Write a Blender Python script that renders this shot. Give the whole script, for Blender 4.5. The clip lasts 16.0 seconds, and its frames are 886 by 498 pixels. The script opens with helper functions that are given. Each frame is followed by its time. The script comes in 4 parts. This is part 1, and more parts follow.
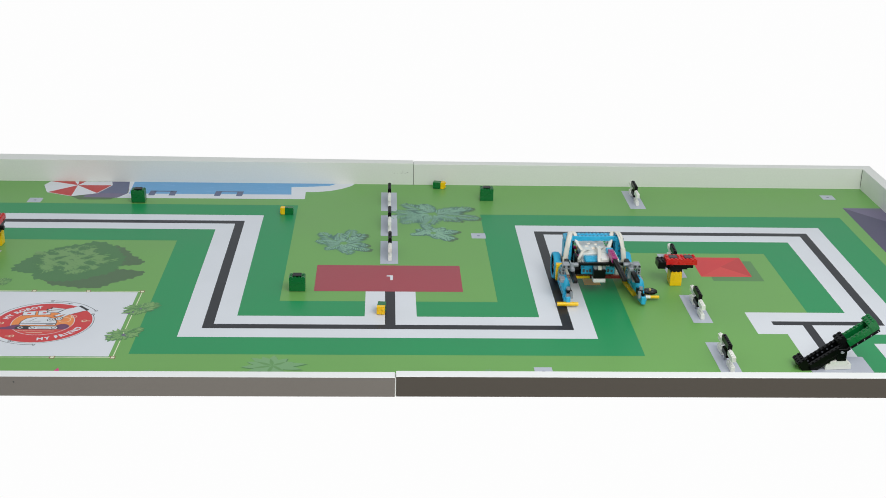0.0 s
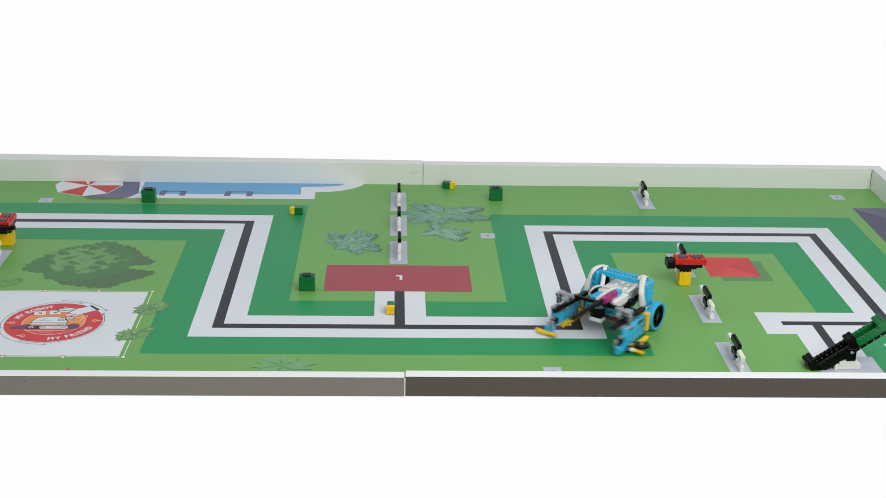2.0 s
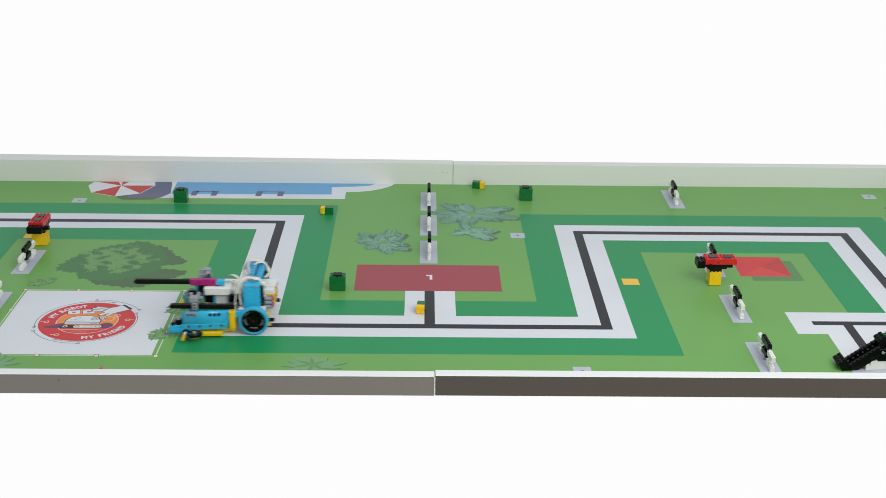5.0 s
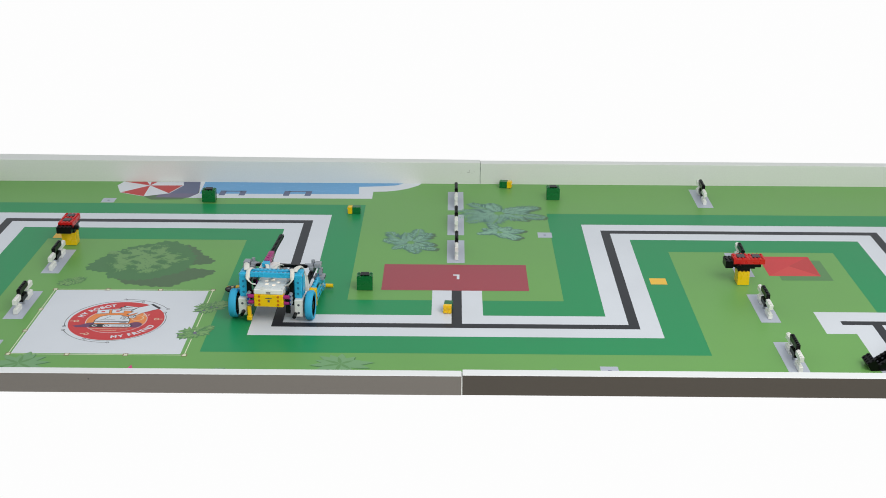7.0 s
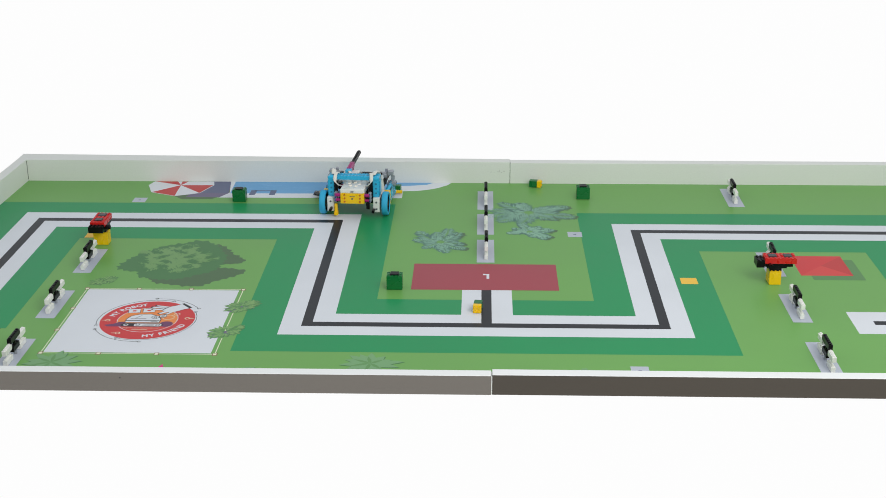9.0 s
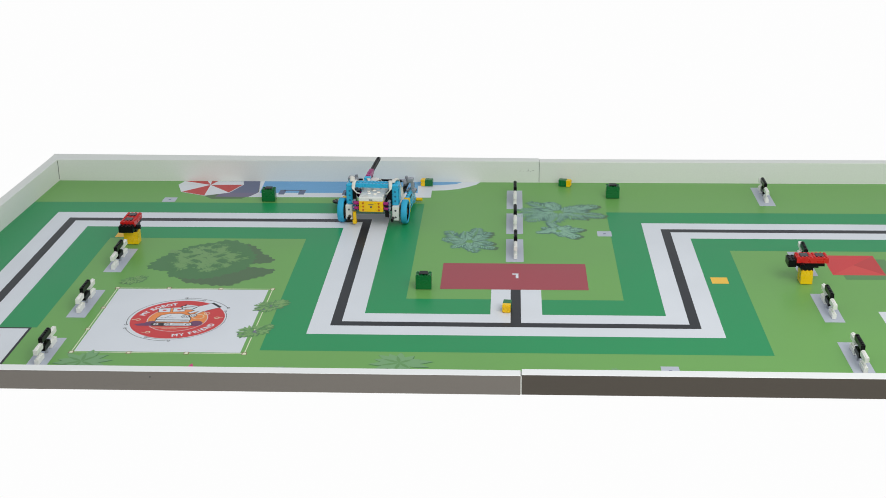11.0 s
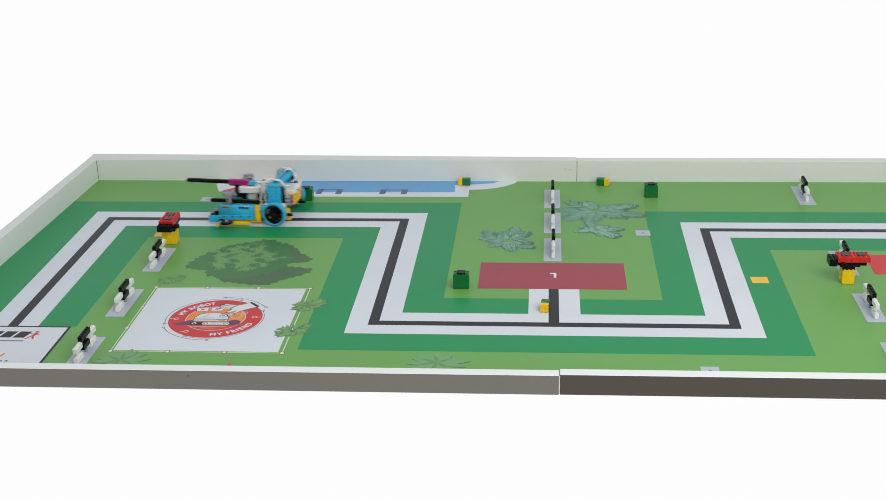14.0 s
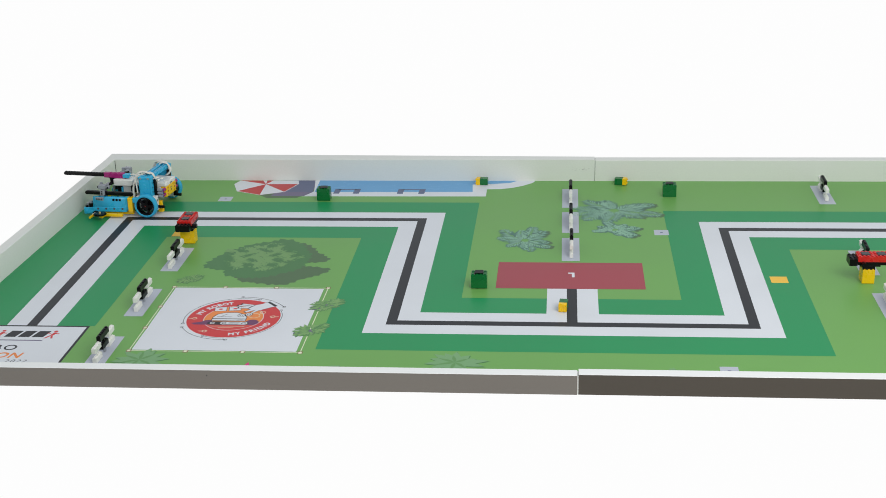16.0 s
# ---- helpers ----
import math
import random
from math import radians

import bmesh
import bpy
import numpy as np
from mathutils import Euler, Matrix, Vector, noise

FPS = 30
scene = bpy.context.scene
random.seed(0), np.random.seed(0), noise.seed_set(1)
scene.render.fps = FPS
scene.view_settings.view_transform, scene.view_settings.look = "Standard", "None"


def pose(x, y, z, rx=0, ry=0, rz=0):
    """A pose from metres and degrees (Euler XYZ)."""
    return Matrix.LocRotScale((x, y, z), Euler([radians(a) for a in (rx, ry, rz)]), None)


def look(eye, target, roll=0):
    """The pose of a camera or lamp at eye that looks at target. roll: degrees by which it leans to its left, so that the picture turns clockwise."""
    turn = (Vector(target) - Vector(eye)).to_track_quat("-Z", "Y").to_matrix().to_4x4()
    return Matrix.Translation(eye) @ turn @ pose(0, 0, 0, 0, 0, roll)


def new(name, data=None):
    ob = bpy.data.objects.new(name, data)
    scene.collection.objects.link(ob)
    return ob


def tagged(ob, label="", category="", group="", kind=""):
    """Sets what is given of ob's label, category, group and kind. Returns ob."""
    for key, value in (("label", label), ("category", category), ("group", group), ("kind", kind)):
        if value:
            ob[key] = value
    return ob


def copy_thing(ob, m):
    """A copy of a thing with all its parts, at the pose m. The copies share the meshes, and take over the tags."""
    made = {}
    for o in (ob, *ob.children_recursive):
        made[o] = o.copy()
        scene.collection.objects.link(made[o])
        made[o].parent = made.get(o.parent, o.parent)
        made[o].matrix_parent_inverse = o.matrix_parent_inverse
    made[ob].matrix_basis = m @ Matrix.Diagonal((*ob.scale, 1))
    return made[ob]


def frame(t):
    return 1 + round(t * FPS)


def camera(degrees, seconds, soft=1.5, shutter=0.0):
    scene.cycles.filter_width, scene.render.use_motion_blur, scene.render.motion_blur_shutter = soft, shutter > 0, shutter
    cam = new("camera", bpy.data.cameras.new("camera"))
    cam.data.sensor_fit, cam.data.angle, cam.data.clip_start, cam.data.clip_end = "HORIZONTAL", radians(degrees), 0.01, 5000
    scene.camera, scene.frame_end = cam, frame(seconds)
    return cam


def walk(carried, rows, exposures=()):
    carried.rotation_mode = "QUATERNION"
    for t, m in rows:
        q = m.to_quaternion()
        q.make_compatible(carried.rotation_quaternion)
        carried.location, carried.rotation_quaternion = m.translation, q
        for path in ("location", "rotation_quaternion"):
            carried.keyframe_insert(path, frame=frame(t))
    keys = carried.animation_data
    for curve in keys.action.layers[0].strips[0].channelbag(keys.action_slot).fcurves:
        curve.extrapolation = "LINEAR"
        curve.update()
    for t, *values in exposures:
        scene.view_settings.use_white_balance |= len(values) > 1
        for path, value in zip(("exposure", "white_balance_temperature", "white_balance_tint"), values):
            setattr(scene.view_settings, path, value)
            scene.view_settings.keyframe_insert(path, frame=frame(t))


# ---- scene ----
LENS = 36.69
cam = camera(LENS, 16.0, soft=0.6, shutter=0.5)
PATH = [
    (0.0, pose(-0.0302, -2.6285, 1.0214, 69.572, -1.312, -2.230)),
    (1.0, pose(-0.0302, -2.6300, 1.0221, 69.565, -1.261, -2.095)),
    (2.0, pose(-0.0300, -2.6324, 1.0233, 69.552, -1.168, -1.847)),
    (3.0, pose(-0.0298, -2.6352, 1.0248, 69.535, -1.041, -1.513)),
    (4.0, pose(-0.0296, -2.6380, 1.0263, 69.515, -0.886, -1.104)),
    (5.0, pose(-0.0293, -2.6403, 1.0277, 69.494, -0.705, -0.630)),
    (6.0, pose(-0.0290, -2.6418, 1.0287, 69.471, -0.503, -0.101)),
    (7.0, pose(-0.0287, -2.6423, 1.0294, 69.450, -0.285, 0.468)),
    (8.0, pose(-0.0286, -2.6419, 1.0296, 69.430, -0.056, 1.060)),
    (9.0, pose(-0.0287, -2.6405, 1.0294, 69.414, 0.175, 1.658)),
    (10.0, pose(-0.0291, -2.6385, 1.0288, 69.402, 0.402, 2.244)),
    (11.0, pose(-0.0297, -2.6361, 1.0280, 69.393, 0.621, 2.804)),
    (12.0, pose(-0.0306, -2.6336, 1.0270, 69.389, 0.826, 3.328)),
    (13.0, pose(-0.0317, -2.6312, 1.0260, 69.389, 1.016, 3.811)),
    (14.0, pose(-0.0330, -2.6291, 1.0250, 69.392, 1.188, 4.246)),
    (15.0, pose(-0.0344, -2.6273, 1.0241, 69.397, 1.338, 4.622)),
    (16.0, pose(-0.0356, -2.6260, 1.0234, 69.402, 1.454, 4.914)),
]
walk(cam, PATH)

# ---- world and light ----
world = bpy.data.worlds.new("studio")
scene.world = world
world.use_nodes = True
world.node_tree.nodes["Background"].inputs[0].default_value = (0.955, 1.0, 1.05, 1)
world.node_tree.nodes["Background"].inputs[1].default_value = 0.566


def softbox(name, watts, size, eye, target, colour):
    """A large overhead studio light."""
    data = bpy.data.lights.new(name, "AREA")
    data.energy, data.size, data.color = watts, size, colour
    ob = new(name, data)
    ob.matrix_world = look(eye, target)
    return ob


softbox("studio_light", 35.5, 1.5, (0.98, -1.85, 1.78), (0.20, -0.32, 0), (1.0, 0.98, 0.95))
scene.view_settings.exposure = 0.0


# ---- materials ----
def lin(r, g, b):
    return tuple((c / 255 / 12.92) if c <= 10 else ((c / 255 + 0.055) / 1.055) ** 2.4 for c in (r, g, b))


def mat(name, rgb, rough=0.5, grain=200.0, vary=0.04, bump=0.0, spec=0.5, glow=0.0, coat=0.0, blotch=3.0):
    """A surface of one colour with variation at two scales and fine relief."""
    m = bpy.data.materials.new(name)
    m.use_nodes = True
    nt = m.node_tree
    b = nt.nodes["Principled BSDF"]
    b.inputs["Roughness"].default_value = rough
    b.inputs["Specular IOR Level"].default_value = spec
    b.inputs["Coat Weight"].default_value = coat
    col = lin(*rgb)
    geo = nt.nodes.new("ShaderNodeTexCoord")
    big, fine = nt.nodes.new("ShaderNodeTexNoise"), nt.nodes.new("ShaderNodeTexNoise")
    big.inputs["Scale"].default_value, fine.inputs["Scale"].default_value = blotch, grain
    big.inputs["Detail"].default_value, fine.inputs["Detail"].default_value = 3, 2
    add = nt.nodes.new("ShaderNodeMath")
    add.operation = "ADD"
    ramp = nt.nodes.new("ShaderNodeMapRange")
    ramp.inputs["From Min"].default_value, ramp.inputs["From Max"].default_value = 0.6, 1.4
    ramp.inputs["To Min"].default_value, ramp.inputs["To Max"].default_value = 1 - vary, 1 + vary
    mul = nt.nodes.new("ShaderNodeVectorMath")
    mul.operation = "SCALE"
    mul.inputs[0].default_value = col
    for n in (big, fine):
        nt.links.new(geo.outputs["Object"], n.inputs["Vector"])
    nt.links.new(big.outputs["Fac"], add.inputs[0])
    nt.links.new(fine.outputs["Fac"], add.inputs[1])
    nt.links.new(add.outputs[0], ramp.inputs["Value"])
    nt.links.new(ramp.outputs["Result"], mul.inputs["Scale"])
    nt.links.new(mul.outputs["Vector"], b.inputs["Base Color"])
    rr = nt.nodes.new("ShaderNodeMapRange")
    rr.inputs["To Min"].default_value, rr.inputs["To Max"].default_value = max(0.05, rough - 0.07), min(1, rough + 0.07)
    nt.links.new(big.outputs["Fac"], rr.inputs["Value"])
    nt.links.new(rr.outputs["Result"], b.inputs["Roughness"])
    if bump:
        bp = nt.nodes.new("ShaderNodeBump")
        bp.inputs["Strength"].default_value, bp.inputs["Distance"].default_value = bump, 0.0005
        nt.links.new(fine.outputs["Fac"], bp.inputs["Height"])
        nt.links.new(bp.outputs["Normal"], b.inputs["Normal"])
    if glow:
        b.inputs["Emission Color"].default_value = (*col, 1)
        b.inputs["Emission Strength"].default_value = glow
    return m


def vinyl(name, rgb):
    return mat(name, rgb, 0.34, 900, 0.06, 0.04, 0.22, blotch=5)


LIGHT_GREEN = vinyl("vinyl_light_green", (113, 169, 88))
DARK_GREEN = vinyl("vinyl_dark_green", (34, 147, 88))
WHITE_INK = vinyl("vinyl_white", (222, 226, 231))
PAD_GREY = vinyl("vinyl_pad_grey", (186, 192, 204))
BLACK_INK = vinyl("vinyl_black", (40, 41, 46))
MAROON = vinyl("vinyl_maroon", (164, 70, 80))
RED_INK = vinyl("vinyl_red", (208, 58, 60))
RED_INK_DARK = vinyl("vinyl_red_dark", (194, 58, 58))
RED_INK_PALE = vinyl("vinyl_red_pale", (212, 70, 66))
SHADOW_INK = vinyl("vinyl_shadow_green", (92, 138, 84))
ORANGE_INK = vinyl("vinyl_orange", (236, 140, 70))
YELLOW_INK = vinyl("vinyl_yellow", (246, 196, 70))
POOL_BLUE = vinyl("vinyl_pool_blue", (108, 168, 214))
POOL_LINE = vinyl("vinyl_pool_light", (128, 182, 226))
SLATE_INK = vinyl("vinyl_slate", (96, 104, 134))
PURPLE_INK = vinyl("vinyl_purple", (112, 104, 132))
DUSK_INK = vinyl("vinyl_dusk", (84, 80, 106))
PLUM_INK = vinyl("vinyl_plum", (112, 62, 100))
PINK_INK = vinyl("vinyl_pink", (214, 60, 130))
FERN_PALE = vinyl("vinyl_fern_pale", (140, 186, 158))
FERN_DARK = vinyl("vinyl_fern_dark", (78, 122, 110))
LEAF_DARK = vinyl("vinyl_leaf_dark", (74, 126, 74))
LEAF_MID = vinyl("vinyl_leaf_mid", (100, 150, 90))
TREE_MID = vinyl("vinyl_tree_mid", (96, 147, 88))
TREE_PALE = vinyl("vinyl_tree_pale", (117, 161, 98))
LEAF_PALE = vinyl("vinyl_leaf_pale", (128, 170, 104))
SHADE_INK = vinyl("vinyl_tree_shadow", (80, 112, 74))
BROWN_INK = vinyl("vinyl_brown", (132, 84, 66))
CREAM_INK = vinyl("vinyl_cream", (226, 232, 200))
MELAMINE = mat("white_melamine", (229, 231, 225), 0.55, 300, 0.03, 0.02, 0.4, blotch=2)
EDGE_BAND = mat("white_edge_band", (240, 242, 240), 0.4, 300, 0.02)
# one laminate in two tones: the light's fall-off along the rail, as colour
LAMINATE = mat("grey_laminate", (110, 105, 98), 0.3, 500, 0.06, 0.03, 0.4, blotch=1.2)
LAMINATE_SHADED = mat("grey_laminate_shaded", (68, 62, 53), 0.3, 500, 0.06, 0.03, 0.4, blotch=1.2)
SEAM = mat("dark_seam", (70, 72, 70), 0.8)
PENCIL = mat("pencil_grey", (150, 146, 146), 0.8)


def brick_plastic(name, rgb, rough=0.28):
    return mat(name, rgb, rough, 400, 0.05, 0.02, 0.5, blotch=40)


P_BLACK = mat("plastic_black", (5, 5, 6), 0.34, 400, 0.05, 0.02, 0.22, blotch=40)
P_WHITE = brick_plastic("plastic_white", (236, 236, 230))
P_RED = brick_plastic("plastic_red", (206, 32, 28))
P_YELLOW = brick_plastic("plastic_yellow", (248, 200, 8))
P_GREEN = brick_plastic("plastic_green", (6, 108, 50))
P_AZURE = brick_plastic("plastic_azure", (48, 178, 220))
P_GREY = brick_plastic("plastic_grey", (150, 155, 162))
P_DGREY = brick_plastic("plastic_dark_grey", (84, 88, 94))
P_CHARCOAL = brick_plastic("plastic_charcoal", (46, 46, 50))
P_MAGENTA = brick_plastic("plastic_magenta", (160, 24, 110))
P_BLUE = brick_plastic("plastic_dark_blue", (30, 60, 140))
RUBBER = mat("azure_rubber", (54, 172, 212), 0.6, 600, 0.05, 0.1, 0.3)
CABLE = mat("white_cable", (226, 224, 214), 0.5, 300, 0.04)
LED = mat("warm_led", (255, 234, 212), 0.5, glow=0.45)

# added glow: black base with white emission, so the surround stays white unlit
backdrop_mat = bpy.data.materials.new("white_glow_backdrop")
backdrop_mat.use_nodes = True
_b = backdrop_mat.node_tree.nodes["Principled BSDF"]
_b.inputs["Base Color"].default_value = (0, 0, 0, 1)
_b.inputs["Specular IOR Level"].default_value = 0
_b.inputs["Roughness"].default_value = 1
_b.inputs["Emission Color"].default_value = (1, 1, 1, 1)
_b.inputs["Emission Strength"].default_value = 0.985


# ---- mesh helpers ----
def part(name, bm, material, parent=None, label="", at=None):
    """Links a bmesh as one mesh object under a thing or a part."""
    me = bpy.data.meshes.new(name)
    bm.to_mesh(me)
    bm.free()
    me.materials.append(material)
    ob = new(name, me)
    if parent:
        ob.parent = parent
    if at is not None:
        ob.matrix_basis = at
    return tagged(ob, label)


def add_box(bm, x0, x1, y0, y1, z0, z1, bevel=0.0006, m=None):
    """A box with rounded edges added to bm, turned by m."""
    vs = [bm.verts.new((x, y, z)) for x in (x0, x1) for y in (y0, y1) for z in (z0, z1)]
    fs = [bm.faces.new([vs[i] for i in q]) for q in ((0, 1, 3, 2), (4, 6, 7, 5), (0, 4, 5, 1), (2, 3, 7, 6), (0, 2, 6, 4), (1, 5, 7, 3))]
    if bevel:
        es = list({e for f in fs for e in f.edges})
        r = bmesh.ops.bevel(bm, geom=es, offset=bevel, segments=1, affect="EDGES", profile=0.5)
        vs = list({v for f in r["faces"] for v in f.verts})
    if m is not None:
        bmesh.ops.transform(bm, matrix=m, verts=vs)
    return bm


def box(x0, x1, y0, y1, z0, z1, bevel=0.0006, m=None):
    return add_box(bmesh.new(), x0, x1, y0, y1, z0, z1, bevel, m)


def add_cyl(bm, r, h, m, n=16, r2=None):
    """A cylinder along z from 0 to h, placed by m."""
    r2 = r if r2 is None else r2
    lo = [bm.verts.new(m @ Vector((r * math.cos(6.28318 * i / n), r * math.sin(6.28318 * i / n), 0))) for i in range(n)]
    hi = [bm.verts.new(m @ Vector((r2 * math.cos(6.28318 * i / n), r2 * math.sin(6.28318 * i / n), h))) for i in range(n)]
    bm.faces.new(lo[::-1])
    bm.faces.new(hi)
    for i in range(n):
        bm.faces.new((lo[i], lo[(i + 1) % n], hi[(i + 1) % n], hi[i]))
    return bm


def cyl(r, h, m, n=16, r2=None):
    return add_cyl(bmesh.new(), r, h, m, n, r2)


STUD = 0.008
BRICK = 0.0096


def add_brick(bm, nx, ny, m, h=BRICK, studs=True):
    """A studded toy brick, nx by ny studs, its base centred on m's origin."""
    w, d = nx * STUD / 2 - 0.0001, ny * STUD / 2 - 0.0001
    add_box(bm, -w, w, -d, d, 0, h - 0.00002, 0.00014, m)
    if studs:
        for i in range(nx):
            for j in range(ny):
                add_cyl(bm, 0.0024, 0.0017, m @ Matrix.Translation(((i - (nx - 1) / 2) * STUD, (j - (ny - 1) / 2) * STUD, h)), 10)
    return bm


def brick(nx, ny, m, h=BRICK, studs=True):
    return add_brick(bmesh.new(), nx, ny, m, h, studs)


def add_beam(bm, length, m, holes=True, w=0.0078):
    """A technic beam along y from 0, rounded at both ends, with recessed holes on its sides."""
    n = max(2, round(length / STUD))
    r = w / 2
    prof = [(r * math.cos(a), r + r * math.sin(a)) for a in [math.pi + math.pi * k / 6 for k in range(7)]]
    prof += [(r * math.cos(a), length - r + r * math.sin(a)) for a in [math.pi * k / 6 for k in range(7)]]
    lo = [bm.verts.new(m @ Vector((-r, y, x))) for x, y in prof]
    hi = [bm.verts.new(m @ Vector((r, y, x))) for x, y in prof]
    bm.faces.new(lo)
    bm.faces.new(hi[::-1])
    k = len(prof)
    for i in range(k):
        bm.faces.new((lo[i], hi[i], hi[(i + 1) % k], lo[(i + 1) % k]))
    if holes:
        for i in range(n):
            for s in (-1, 1):
                c = Vector((s * (r + 0.0002), (i + 0.5) * length / n, 0))
                ring = [[bm.verts.new(m @ (c + Vector((s * 0.0003 * j, q * math.cos(6.28318 * a / 8), q * math.sin(6.28318 * a / 8))))) for a in range(8)] for j, q in ((0, 0.0031), (1, 0.0026))]
                for a in range(8):
                    bm.faces.new((ring[0][a], ring[0][(a + 1) % 8], ring[1][(a + 1) % 8], ring[1][a]))
    return bm


def beam(length, m, holes=True, w=0.0078):
    return add_beam(bmesh.new(), length, m, holes, w)


def tube(points, width, thick, steps=10):
    """A flat ribbon cable swept smoothly through points."""
    bm = bmesh.new()
    pts = [Vector(p) for p in points]
    path = []
    for i in range(len(pts) - 1):
        p0, p1, p2, p3 = pts[max(i - 1, 0)], pts[i], pts[i + 1], pts[min(i + 2, len(pts) - 1)]
        for k in range(steps):
            t = k / steps
            path.append(0.5 * (2 * p1 + (p2 - p0) * t + (2 * p0 - 5 * p1 + 4 * p2 - p3) * t * t + (3 * p1 - p0 - 3 * p2 + p3) * t ** 3))
    path.append(pts[-1])
    rings = []
    for i, p in enumerate(path):
        d = (path[min(i + 1, len(path) - 1)] - path[max(i - 1, 0)]).normalized()
        side = d.cross(Vector((0, 0, 1)))
        side = side.normalized() if side.length > 0.25 else Vector((1, 0, 0))
        up = side.cross(d).normalized()
        rings.append([bm.verts.new(p + side * (width / 2 * math.cos(a)) + up * (thick / 2 * math.sin(a))) for a in [6.28318 * k / 8 for k in range(8)]])
    for a, b in zip(rings, rings[1:]):
        for k in range(8):
            bm.faces.new((a[k], a[(k + 1) % 8], b[(k + 1) % 8], b[k]))
    bm.faces.new(rings[0][::-1])
    bm.faces.new(rings[-1])
    return bm


def smooth(ob):
    for p in ob.data.polygons:
        p.use_smooth = True
    return ob


def thing(name, label, category, m, group="", kind=""):
    ob = new(name)
    ob.empty_display_size = 0.02
    ob.matrix_basis = m
    return tagged(ob, label, category, group, kind)


# ---- the setting: backdrop, mat, rails ----
GROUND = -0.0062
# self-glowing sheet, added in place of a lit white surround
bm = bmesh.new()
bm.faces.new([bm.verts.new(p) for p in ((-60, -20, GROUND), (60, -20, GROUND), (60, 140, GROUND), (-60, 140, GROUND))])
tagged(part("backdrop", bm, backdrop_mat), "plain white backdrop sheet, glowing by itself to keep the surround white", "backdrop", kind="structure")

XL, XR, YF, YB = -1.180, 1.182, -0.5715, 0.5726
SPLAY = 0.040  # the west rail and mat edge run this much outwards over the depth of the table


def splayed(b):
    """Slants the west edge of a board towards the front."""
    for v in b.verts:
        if v.co.x < XL + 0.01:
            v.co.x -= SPLAY * (YB - v.co.y) / (YB - YF)
    return b


game_mat = part("floor", splayed(box(XL, XR, YF, YB, -0.0015, 0.0, 0)), LIGHT_GREEN)
tagged(game_mat, "glossy printed vinyl game mat with green lawns and a line track", "game mat", kind="structure")
LAYER = 0.00003


def flat(name, polys, material, level, label="", parent=None):
    """A printed area of the mat: flat polygons on the given print layer."""
    b = bmesh.new()
    for i, poly in enumerate(polys):
        b.faces.new([b.verts.new((x, y, (level + 0.9 * i / len(polys)) * LAYER)) for x, y in poly])
    bmesh.ops.recalc_face_normals(b, faces=b.faces)
    for f in b.faces:
        if f.normal.z < 0:
            f.normal_flip()
    return part(name, b, material, parent or game_mat, label)


def rect(x0, y0, x1, y1):
    return [(x0, y0), (x1, y0), (x1, y1), (x0, y1)]


def strip(path, half):
    """One closed outline along a path with square corners on both sides."""
    left, right = [], []
    for i, p in enumerate(path):
        p = Vector((*p, 0))
        a = (p - Vector((*path[i - 1], 0))).normalized() if i else None
        b = (Vector((*path[i + 1], 0)) - p).normalized() if i + 1 < len(path) else None
        a, b = a or b, b or a
        na, nb = Vector((-a.y, a.x, 0)), Vector((-b.y, b.x, 0))
        off = na * half if (na - nb).length < 0.01 else (na + nb) * half
        left.append((p + off)[:2])
        right.append((p - off)[:2])
    return [left + right[::-1]]


TRACK = [(-1.0533, -0.346), (-1.0533, 0.2768), (-0.3591, 0.2768), (-0.3591, -0.3125), (0.3217, -0.3125), (0.3217, 0.2209), (0.9312, 0.2209), (0.9312, -0.277)]
GREEN_TRACK = TRACK[:-1] + [(0.9312, -0.566)]
flat("track_border", strip(GREEN_TRACK, 0.125) + [[(XL - SPLAY, YF), (-1.17, YF), (-1.17, 0.4018), (XL - SPLAY * 0.15, 0.4018)]], DARK_GREEN, 1, "dark green border along the track")
flat("track_band", strip(TRACK, 0.050), WHITE_INK, 2, "white band under the track line")
flat("spur_band", [rect(-0.0655, -0.27, 0.0347, -0.1362), rect(0.6809, -0.3363, 0.985, -0.2325), rect(0.7375, -0.500, 0.8387, -0.335)], WHITE_INK, 2.5, "white band under a side line")
flat("track_line", strip(TRACK, 0.010), BLACK_INK, 4, "black track line")
flat("spur_line", [rect(-0.0264, -0.31, -0.0064, -0.136), rect(0.722, -0.294, 0.94, -0.2763), rect(0.779, -0.500, 0.797, -0.293)], BLACK_INK, 5, "black side line")
flat("target_field", [rect(-0.1694, -0.1362, 0.1307, 0.0089)], MAROON, 6, "dark red target rectangle")
flat("field_mark", [rect(-0.0234, -0.0545, -0.0110, -0.048), rect(-0.0160, -0.0745, -0.0105, -0.048)], WHITE_INK, 7, "small white corner mark")

# paper-white game logo field with cord and eyelets
lx0, lx1, ly0, ly1 = -0.8282, -0.5092, -0.4532, -0.1445
flat("logo_field", [rect(lx0 + 0.004, ly0 + 0.004, lx1 - 0.008, ly1 - 0.004)], WHITE_INK, 3, "white square field")
cord = strip([(lx0, ly0), (lx0, ly1), (lx1, ly1), (lx1, ly0), (lx0, ly0)], 0.0009)
for c in cord:
    flat("field_cord", [c], CREAM_INK, 4, "pale cord round the white field")
